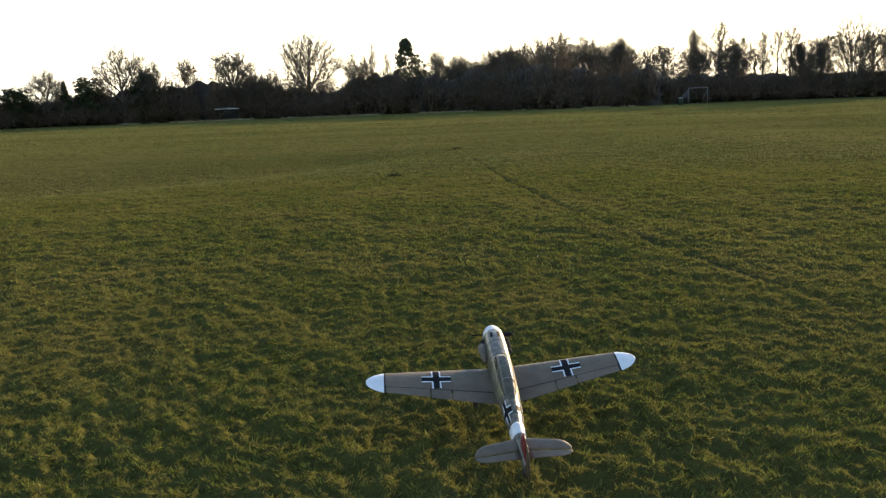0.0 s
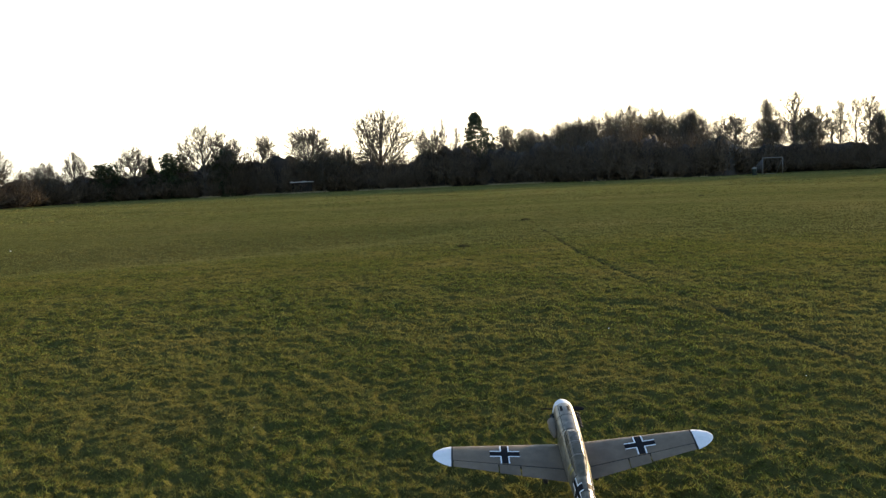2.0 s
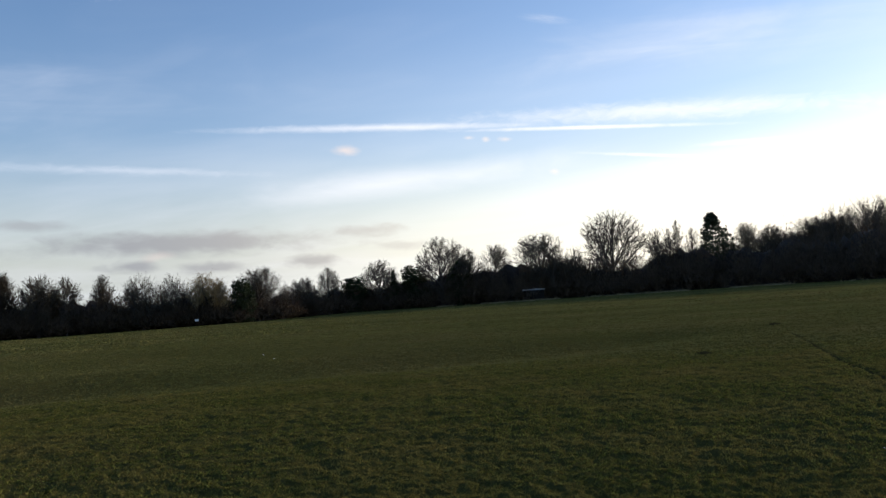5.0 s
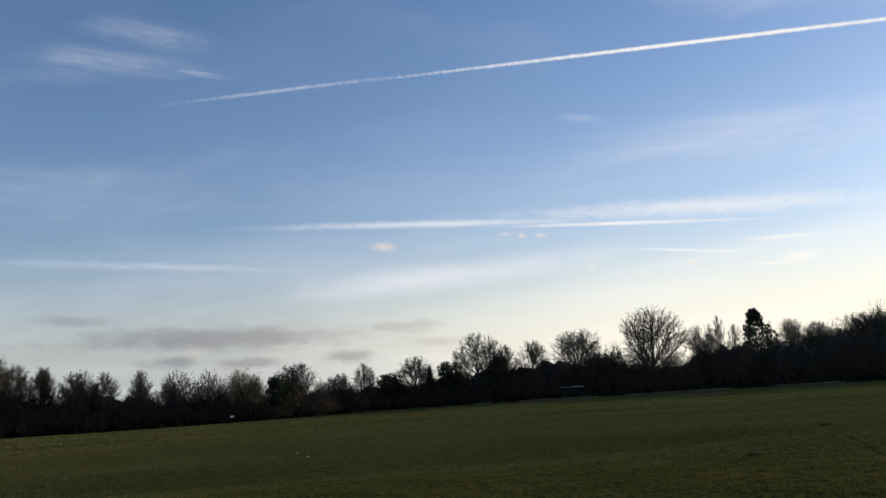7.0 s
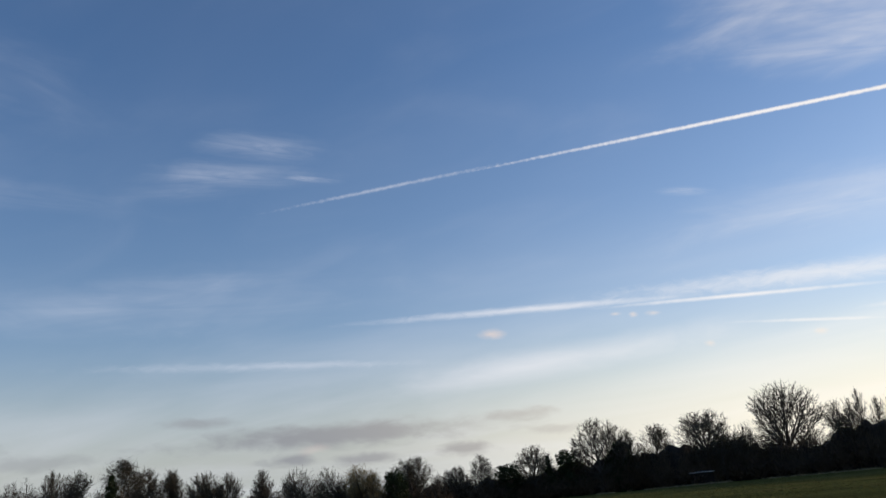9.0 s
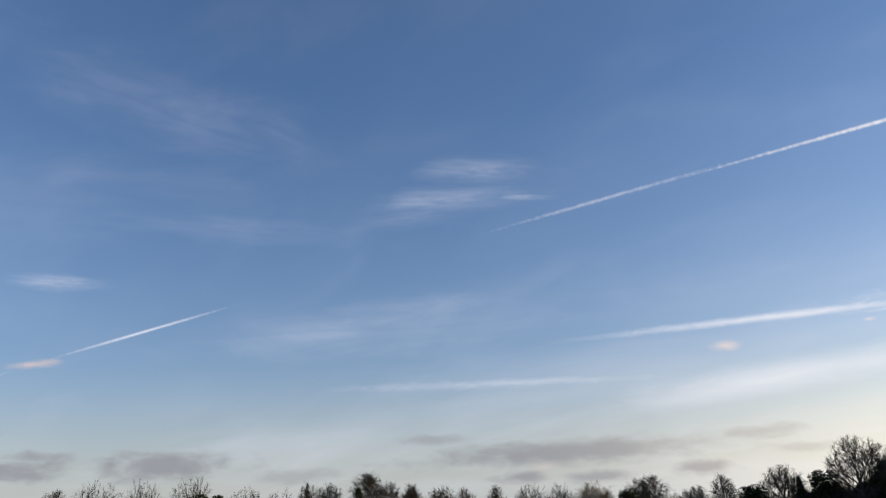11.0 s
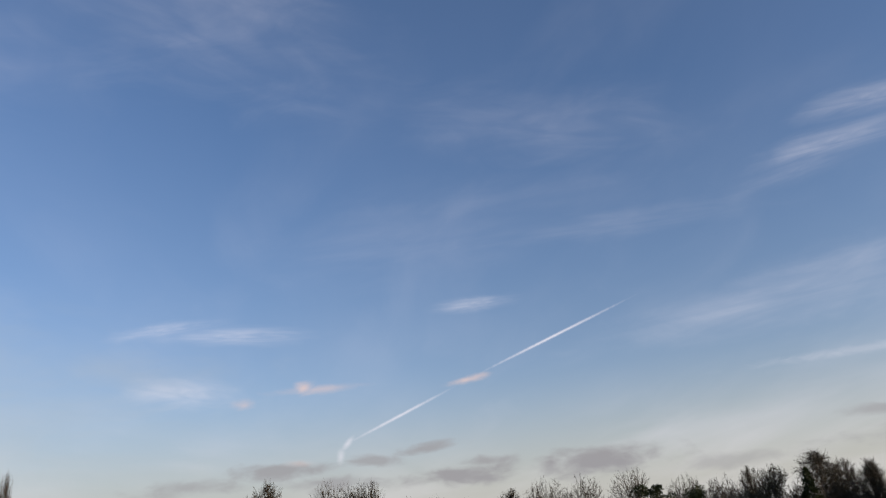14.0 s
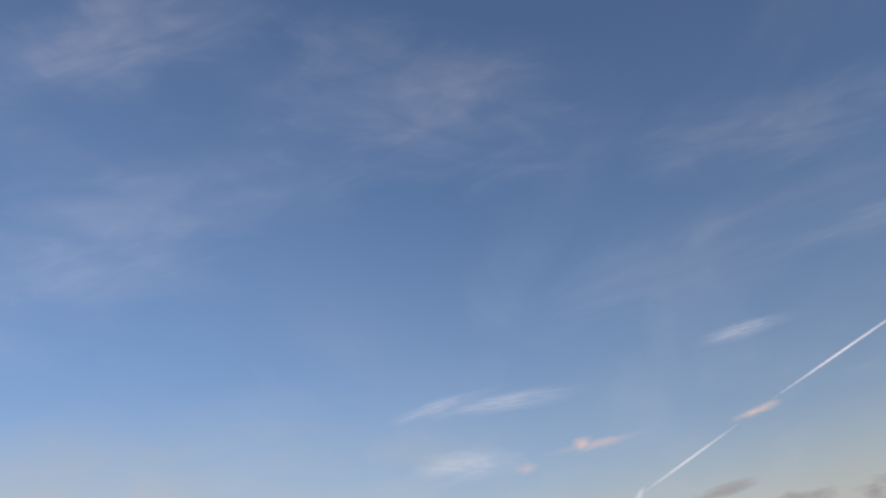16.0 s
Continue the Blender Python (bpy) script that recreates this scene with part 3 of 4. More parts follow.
def branches(rng, leader, low, crown, limbs, rise, forks, radius, bend, droop, twig):
    """A bare tree grown limb by limb into a rounded crown: the triangles of its wood and of its twigs."""
    hc, rx, rz = crown
    stem = np.stack((np.cumsum(rng.normal(0, 0.05, 10)), np.cumsum(rng.normal(0, 0.05, 10)), np.linspace(-0.15, leader, 10)), -1)
    f = np.sort(np.clip(low + (1 - low) * (np.arange(limbs) + rng.rand(limbs)) / limbs, 0, 1))
    f[-2:] = 1.0
    start = np.stack([np.interp(f * leader, stem[:, 2], stem[:, k]) for k in range(3)], -1)
    az = np.arange(limbs) * 2.39996 + rng.uniform(0, 6) + rng.normal(0, 0.25, limbs)
    el = np.radians(rise[0] + (rise[1] - rise[0]) * ((f - low) / (1 - low)) ** 0.9 + rng.normal(0, 6, limbs))
    if low * leader < 0.8:
        el = np.radians(rng.uniform(rise[0], rise[1], limbs))
    way = np.stack((np.cos(el) * np.cos(az), np.cos(el) * np.sin(az), np.sin(el)), -1)
    q, e = (start - np.array((0, 0, hc))) / np.array((rx, rx, rz)), way / np.array((rx, rx, rz))
    ee, qe, qq = (e * e).sum(1), (q * e).sum(1), (q * q).sum(1) - 1
    long = np.clip((-qe + np.sqrt(np.maximum(qe * qe - ee * qq, 0))) / ee, 0.5, 12) * rng.uniform(0.62, 0.86, limbs)
    main = grown(rng, start, way, long, bend, 6)
    second, len2 = shoots_of(rng, main, long, forks[0], 0.22, (22, 58), bend * 0.8, crown, 0.62, 0.72)
    third, len3 = shoots_of(rng, second, len2, forks[1], 0.10, (22, 62), bend * 0.6, crown, 0.75, 1.0)
    thick = radius * (long / long.max()) ** 0.8 * 0.46
    t2 = np.clip(np.repeat(thick, forks[0]) * 0.36, 0.016, 0.06)
    wood = np.concatenate((tubes(rng, stem[None], [radius], [radius * (0.30 if leader > 6 else 0.62)], 7), tubes(rng, main, thick, thick * 0.22, 4),
                           tubes(rng, second, t2, t2 * 0.4, 3)))
    t3 = np.full(len(third), 0.015)
    fine = [tubes(rng, third, t3, t3 * 0.5, 2)]
    # twigs: slim pointed slivers all along the outer shoots, evenly by length
    n = len(third)
    row = rng.choice(n, n * forks[2], p=len3 / len3.sum())
    g = rng.uniform(0.1, 3.0, len(row))
    i = np.minimum(g.astype(int), 2)
    a, b = third[row, i], third[row, i + 1]
    at = a + (b - a) * (g - i)[:, None]
    out = unit(unit(b - a) * 0.7 + rng.normal(0, 0.62, at.shape) + np.array((0, 0, 0.2 + droop))) * (twig * rng.uniform(0.6, 1.7, len(at)))[:, None]
    side = unit(np.cross(out, rng.normal(size=at.shape))) * rng.uniform(0.010, 0.019, len(at))[:, None]
    fine.append(np.stack((at - side, at + side, at + out), 1))
    return wood, np.concatenate(fine)


BARE_LABELS = {
    "oak": ("broad leafless oak with a rounded twiggy crown", "oak_tree"), "ash": ("slender leafless tree with upswept bare branches", "ash_tree"),
    "poplar": ("tall narrow leafless tree with a straight trunk", "poplar_tree"), "fan": ("tall leafless tree with limbs spread like a fan", "fan_shaped_tree"),
    "elm": ("dense leafless tree with many stems and fine twigs", "many_stemmed_tree"), "thorn": ("leafless thorn bush with tangled brown twigs", "thorn_bush"),
    "birch": ("leafless birch with a pale trunk and drooping twigs", "birch_tree"), "willow": ("weeping willow with golden drooping bare twigs", "willow_tree"),
    "holly": ("dark evergreen tree with dense glossy leaves", "evergreen_tree"), "spruce": ("small dark spruce with a pointed top", "spruce_tree"),
    "cedar": ("tall dark conifer with layered shaggy boughs", "conifer_tree"), "pine": ("dark pine with a flat-topped crown of needles", "pine_tree"),
}


def tidy(*arrays):
    """Scale triangle arrays so that the tree is 1 high and 1 wide."""
    every = np.concatenate([a.reshape(-1, 3) for a in arrays[1:]])
    top = np.percentile(every[:, 2], 99.6)
    wide = np.percentile(np.hypot(every[:, 0], every[:, 1]), 97) * 2
    return [a * np.array((1 / wide, 1 / wide, 1 / top)) for a in arrays]


def bare_tree(kind, seed):
    rng = np.random.RandomState(seed)
    wood, twigs = tidy(*branches(rng, *BARE[kind]))
    trunk_mat = WHITE_BARK if kind == "birch" else BARK
    return [("trunk", wood, trunk_mat), ("crown", twigs, GOLDEN if kind == "willow" else TWIG)]


def leaf_triangles(rng, centres, sizes, per, leaf, squash=(1, 1, 1)):
    """Loose leaf sprays filling soft lobes."""
    out = []
    for c, s in zip(centres, sizes):
        d = rng.normal(size=(per, 3))
        d /= np.linalg.norm(d, axis=1)[:, None]
        p = np.array(c) + d * (s * rng.uniform(0.45, 1.08, per) ** 0.6)[:, None] * np.array(squash)
        a, b = rng.normal(size=(per, 3)), rng.normal(size=(per, 3))
        k = leaf * rng.uniform(0.5, 1.3, per)[:, None]
        out.append(np.stack((p, p + a * k, p + b * k), 1))
    return np.concatenate(out)


def evergreen(kind, seed):
    rng = np.random.RandomState(seed)
    if kind == "holly":
        n = 80
        h = np.linspace(0.3, 9.2, n)
        reach = 2.6 * np.sqrt(np.clip(1 - ((h - 4.0) / 6.4) ** 2, 0.05, 1)) * np.sqrt(rng.uniform(0.05, 1.0, n))
        ang = rng.uniform(0, 2 * math.pi, n)
        leaves = leaf_triangles(rng, np.stack((reach * np.cos(ang), reach * np.sin(ang), h), -1), rng.uniform(0.6, 1.1, n), 120, 0.18)
    elif kind == "spruce":
        h = np.linspace(0.5, 9.7, 120)
        reach = (10 - h) * 0.33 * rng.uniform(0.3, 1.1, 120)
        ang = rng.uniform(0, 2 * math.pi, 120)
        leaves = leaf_triangles(rng, np.stack((reach * np.cos(ang), reach * np.sin(ang), h - reach * 0.2), -1), 0.3 + reach * 0.25, 70, 0.17, (1.2, 1.2, 0.5))
    elif kind == "cedar":
        # a shaggy spire with a lower shoulder on one side
        n = 620
        h = rng.uniform(0.6, 9.75, n)
        ang = rng.uniform(0, 2 * math.pi, n)
        spire = np.interp(h, [0.6, 4.5, 6.5, 8.0, 9.2, 9.75], [2.3, 2.1, 1.85, 1.45, 0.85, 0.3])
        shoulder = np.clip(np.cos(ang), 0, 1) * np.interp(h, [0.6, 5.0, 6.6, 8.2], [2.4, 2.1, 1.5, 0.0])
        reach = (spire + shoulder) * np.sqrt(rng.uniform(0.1, 1.1, n)) * (0.93 + 0.10 * np.sin(h * 5.2))
        leaves = leaf_triangles(rng, np.stack((reach * np.cos(ang), reach * np.sin(ang), h + reach * 0.06), -1), rng.uniform(0.16, 0.42, n), 34, 0.12, (1.25, 1.25, 0.5))
    else:
        n = 22
        h = rng.uniform(5.5, 9.6, n)
        reach = rng.uniform(0.3, 2.8, n)
        ang = rng.uniform(0, 2 * math.pi, n)
        leaves = leaf_triangles(rng, np.stack((reach * np.cos(ang), reach * np.sin(ang), h), -1), rng.uniform(0.6, 1.1, n), 150, 0.2, (1.2, 1.2, 0.5))
    stem = branches(rng, 8.6, 0.2, (5.2, 2.0, 4.4), 12, (20, 70), (4, 1, 1), 0.2, 0.2, 0.0, 0.3)[0]
    leaves[..., 2] = np.maximum(leaves[..., 2], 0.05)
    stem, leaves = tidy(stem, leaves)
    return [("trunk", stem, BARK), ("crown", leaves, CEDAR if kind == "cedar" else NEEDLES)]


VARIANTS = {"oak": 4, "ash": 4, "elm": 3, "thorn": 3, "holly": 3, "fan": 2, "poplar": 2}
made, counts = {}, {}


def stand(kind, yaw, dist, height, width):
    """A tree of that kind, height and crown width, at its place along the field's edge."""
    i = counts[kind] = counts.get(kind, -1) + 1
    key = (kind, i % VARIANTS.get(kind, 1))
    x, y = plan(yaw, dist)
    width *= {"poplar": 1.5, "ash": 1.25}.get(kind, 1.0) if yaw < -14 else 1.26
    spin = (i * 77 + len(kind) * 31) % 360 if kind not in ("fan", "cedar") else 0
    m = Matrix.LocRotScale((x, y, float(ground_z(x, y)) - 0.03), Euler((0, 0, radians(yaw + spin))), (width * 0.95, width * 0.95, height * 0.985))
    if key in made:
        first = made[key]
        return copy_thing(first, m @ Matrix.Diagonal((1 / first.scale.x, 1 / first.scale.y, 1 / first.scale.z, 1)))
    label, name = BARE_LABELS[kind]
    ob = thing(name, m, label, "tree" if "bush" not in name else "bush", "trees along the field's edge")
    seed = 11 + 13 * sum(map(ord, kind)) + 101 * key[1]
    for part_name, tris, mat in (bare_tree if kind in BARE else evergreen)(kind, seed):
        part(part_name, soup(name + "_" + part_name, tris, mat), mat, ob)
    made[key] = ob
    return ob


stand("elm", -29.6, 144, 11.6, 5.0)
stand("elm", -27.7, 142, 13.4, 8.6)
stand("ash", -25.7, 145, 9.7, 3.3)
stand("thorn", -25.2, 142, 7.8, 3.3)
stand("ash", -24.5, 145, 9.5, 3.4)
stand("poplar", -23.8, 144, 12.1, 3.4)
stand("poplar", -23.1, 144, 11.7, 2.6)
stand("poplar", -22.2, 144, 11.6, 2.6)
stand("ash", -21.0, 144, 10.9, 3.5)
stand("ash", -20.2, 143, 10.3, 3.6)
stand("poplar", -19.3, 143, 13.5, 4.5)
stand("ash", -17.8, 143, 12.5, 3.6)
stand("thorn", -16.6, 139, 9.8, 3.6)
stand("elm", -15.1, 139, 11.0, 4.6)
stand("ash", -13.1, 142, 11.9, 5.6)
stand("thorn", -12.0, 138, 11.2, 4.6)
stand("ash", -10.7, 141, 12.3, 5.7)
stand("ash", -8.7, 140, 12.8, 5.8)
stand("elm", -7.3, 137, 12.6, 6.6)
stand("elm", -5.9, 137, 11.5, 4.7)
stand("elm", -5.2, 136, 11.4, 4.5)
stand("ash", -4.6, 139, 10.5, 5.8)
stand("ash", -3.7, 139, 10.5, 4.7)
stand("ash", -2.5, 139, 8.7, 4.9)
stand("ash", -1.5, 138, 9.8, 4.9)
stand("ash", 0.1, 138, 10.6, 4.2)
stand("cedar", 2.3, 138, 12.7, 6.4)
stand("poplar", 3.7, 138, 10.6, 1.8)
stand("poplar", 4.6, 138, 12.2, 1.8)
stand("oak", 5.7, 136, 10.6, 5.3)
stand("fan", 9.2, 139, 14.4, 9.6)
stand("elm", 11.8, 136, 8.6, 3.7)
stand("elm", 13.3, 136, 8.3, 5.7)
stand("oak", 14.4, 137, 11.5, 7.6)
stand("ash", 17.7, 140, 10.5, 5.0)
stand("oak", 20.0, 137, 9.9, 4.9)
stand("holly", 20.3, 137, 8.1, 3.9)
stand("oak", 21.6, 137, 12.2, 6.9)
stand("holly", 23.7, 138, 7.6, 4.4)
stand("spruce", 25.2, 138, 6.9, 2.8)
stand("oak", 26.2, 138, 8.9, 5.4)
stand("holly", 28.1, 138, 6.2, 4.4)
stand("ash", 30.0, 133, 8.0, 3.4)
stand("oak", 31.7, 124, 6.2, 3.5)
stand("thorn", 33.2, 119, 5.3, 2.1)
stand("oak", 35.0, 112, 7.5, 5.8)
stand("holly", 36.0, 108, 5.8, 3.0)
stand("willow", 38.4, 108, 7.0, 5.1)
stand("elm", 40.6, 108, 6.9, 3.5)
stand("elm", 42.7, 107, 7.1, 4.2)
stand("ash", 45.1, 110, 7.5, 2.8)
stand("oak", 47.4, 107, 7.3, 3.2)
stand("oak", 49.0, 107, 7.6, 4.2)
stand("thorn", 49.1, 107, 7.0, 3.5)
stand("ash", 51.2, 110, 7.9, 3.1)
stand("ash", 51.2, 110, 8.4, 3.3)
stand("ash", 52.7, 110, 8.7, 3.7)
stand("thorn", 53.1, 107, 8.2, 3.5)
stand("birch", 54.2, 106, 9.8, 4.4)
stand("spruce", 54.8, 104, 7.8, 3.2)
stand("oak", 56.9, 106, 8.6, 3.7)
stand("ash", 58.2, 109, 9.1, 3.0)
stand("elm", 60.0, 106, 7.9, 4.2)
stand("holly", 61.9, 105, 7.2, 2.9)
stand("elm", 62.6, 108, 8.6, 4.0)
stand("pine", 64.4, 104, 8.0, 4.2)
stand("elm", 66.1, 105, 9.9, 4.8)
stand("elm", 69.4, 103, 9.4, 4.8)
stand("elm", 71.9, 103, 9.5, 4.6)
stand("ash", 74.4, 105, 9.2, 3.2)
stand("holly", 75.6, 101, 6.6, 1.7)
stand("holly", 76.6, 101, 6.9, 2.2)
stand("ash", 77.6, 104, 8.4, 2.6)
stand("elm", 79.6, 103, 8.6, 3.4)
stand("elm", 81.3, 104, 8.8, 3.6)
stand("fan", 84.4, 101, 11.2, 4.6)
stand("elm", 85.4, 102, 11.0, 4.4)
stand("elm", 87.0, 100, 11.2, 4.6)
stand("ash", 89.2, 103, 9.6, 2.6)
stand("oak", 91.2, 101, 12.0, 4.6)
stand("elm", 93.8, 103, 9.2, 3.4)
stand("elm", 97.5, 100, 10.0, 4.2)
stand("thorn", 99.4, 100, 9.6, 3.8)
stand("ash", 101.2, 102, 10.4, 2.6)
stand("oak", 107.3, 100, 14.2, 2.0)
stand("ash", 109.0, 103, 14.3, 1.5)


# the wood behind the front row, thinning to the sides
rng = np.random.RandomState(5)
for yaw in np.concatenate((np.arange(-62, -14, 2.1), np.arange(-14, 4, 1.0), np.arange(4, 112, 1.9))):
    yaw = float(yaw + rng.uniform(-0.7, 0.7))
    far = float(np.interp(yaw, [-62, -30, 0, 28, 36, 60, 112], [150, 152, 148, 148, 120, 117, 112]) + rng.uniform(0, 9))
    tall = float(np.interp(yaw, [-62, -30, -17, -8, -2, 4, 12, 30, 45, 60, 90, 112], [11.5, 11.0, 11.2, 13.0, 10.2, 8.8, 7.8, 6.2, 6.8, 7.6, 8.4, 9]) * rng.uniform(0.82, 1.0))
    stand(str(rng.choice(["ash", "elm", "elm", "thorn", "oak"] if yaw > -2 else ["ash", "poplar", "poplar", "ash"] if yaw < -14 else ["ash", "elm", "elm", "ash"])), yaw, far, tall, tall * float(rng.uniform(0.5, 0.8)))


def edge(yaw):
    """How far off the scrub along the field's edge begins."""
    return np.interp(yaw, [-70, -30, -17, -15, -8, 0, 8, 28, 36, 60, 80, 115], [142, 141, 132, 118, 114, 128, 131, 136, 106, 104, 98, 97])


def scrub_top(yaw):
    """How high the thicket stands: waves of bushes and young trees."""
    base = np.interp(yaw, [-70, -30, -24, -18, -12, -7, -3, 1, 5, 9, 13, 16.5, 20.5, 24.7, 28, 32, 37, 44, 48, 54, 60, 66, 73, 80, 92, 115],
                     [6.5, 6.2, 6.0, 6.4, 8.2, 10.2, 9.6, 8.2, 8.3, 6.3, 7.6, 8.3, 7.8, 6.4, 5.3, 5.5, 4.9, 5.3, 6.0, 6.2, 6.4, 6.8, 7.0, 6.2, 7.0, 7.0])
    return base * (0.74 + 0.28 * value_noise(yaw, yaw * 0 + 2.0, 1.1) + 0.22 * value_noise(yaw, yaw * 0 + 9.0, 0.35))


def undergrowth():
    """Tangled scrub along the field's edge: a low near-black bank painted as its shaded inside, and leafless bushes
    crowding over it.
    """
    rng = np.random.RandomState(9)
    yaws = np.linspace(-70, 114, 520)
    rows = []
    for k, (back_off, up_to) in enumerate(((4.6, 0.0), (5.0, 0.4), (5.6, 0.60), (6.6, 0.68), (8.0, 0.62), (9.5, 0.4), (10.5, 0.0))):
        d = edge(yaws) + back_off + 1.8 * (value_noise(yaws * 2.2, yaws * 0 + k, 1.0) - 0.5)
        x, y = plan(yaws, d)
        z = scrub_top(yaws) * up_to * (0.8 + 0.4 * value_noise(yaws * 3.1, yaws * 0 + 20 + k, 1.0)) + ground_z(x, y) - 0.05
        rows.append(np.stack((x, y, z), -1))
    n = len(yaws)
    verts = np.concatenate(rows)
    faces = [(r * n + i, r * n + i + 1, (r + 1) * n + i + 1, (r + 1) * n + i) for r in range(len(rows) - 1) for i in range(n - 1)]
    # solid backdrop behind the bushes; its dark colour stands for their inner shade
    bank = new("bramble_bank", data_of("bramble_bank", verts, faces, THICKET_SHADE, True))
    tagged(bank, "near-black bank along the field's edge, painted as the thicket's shaded inside", "undergrowth", kind="stuff")
    # each bush: stems fanning from its foot to a rounded top, with twigs along them
    bushes, stems = 1350, 300
    yaw = np.repeat(rng.uniform(-64, 112, bushes), stems)
    depth = np.repeat(rng.uniform(0.6, 7.0, bushes), stems)
    tall = np.repeat(rng.uniform(0.72, 1.2, bushes), stems) * scrub_top(yaw) * np.interp(depth, [0.8, 2.5, 5.0], [0.45, 0.85, 1.0])
    wide = np.repeat(rng.uniform(1.2, 2.6, bushes), stems)
    x, y = plan(yaw, edge(yaw) + depth)
    m = len(x)
    az, lean = rng.uniform(0, 2 * math.pi, m), np.sqrt(rng.rand(m))
    tip = np.stack((np.cos(az) * lean * wide, np.sin(az) * lean * wide, tall * np.sqrt(np.clip(1.05 - lean ** 2 * 0.85, 0.05, 1)) * rng.uniform(0.8, 1.0, m)), -1)
    f = rng.rand(m, 1) ** 0.5
    foot = np.stack((x, y, ground_z(x, y)), -1)
    p = foot + tip * f * np.array((1, 1, 0.95))
    d = unit(tip * np.array((0.8, 0.8, 1)) / tall[:, None] + rng.normal(0, 0.35, (m, 3))) * (rng.uniform(0.4, 1.5, m) * (1.15 - 0.75 * f[:, 0]))[:, None]
    w = unit(np.cross(d, rng.normal(size=(m, 3)))) * (np.where(f[:, 0] < 0.65, rng.uniform(0.04, 0.15, m), rng.uniform(0.015, 0.055, m)))[:, None]
    tagged(new("undergrowth", soup("undergrowth", np.stack((p - w, p + w, p + d), 1), SCRUB)), "leafless brown scrub and twigs below the trees", "undergrowth", kind="stuff")




def hedge_foot():
    """Long dry grass left unmown along the foot of the thicket."""
    rng = np.random.RandomState(21)
    n = 9000
    yaw = rng.uniform(-14, 26, n)
    d = edge(yaw) + rng.normal(-0.4, 0.7, n)
    keep = value_noise(yaw, yaw * 0 + 31.0, 1.3) + 0.4 * value_noise(yaw, yaw * 0 + 5.0, 0.3) > 0.55 + 0.4 * rng.rand(n)
    x, y = plan(yaw[keep], d[keep])
    n = len(x)
    base = np.stack((x, y, ground_z(x, y) - 0.02), -1)
    tip = base + np.stack((rng.normal(0, 0.12, n), rng.normal(0, 0.12, n), rng.uniform(0.12, 0.42, n)), -1)
    side = rng.uniform(0, math.pi, n)
    half = np.stack((np.cos(side), np.sin(side), np.zeros(n)), -1) * rng.uniform(0.02, 0.05, n)[:, None]
    tagged(new("dry_grass", soup("dry_grass", np.stack((base - half, base + half, tip), 1), STRAW)), "pale dry grass along the foot of the thicket", "grass", kind="stuff")


undergrowth()
hedge_foot()

# ---- the model aeroplane on the grass ----
K = 1.245 / 9.92  # the model's scale
GEAR = Vector((0.0, -2.25, -2.05))  # below the wheels, from the nose


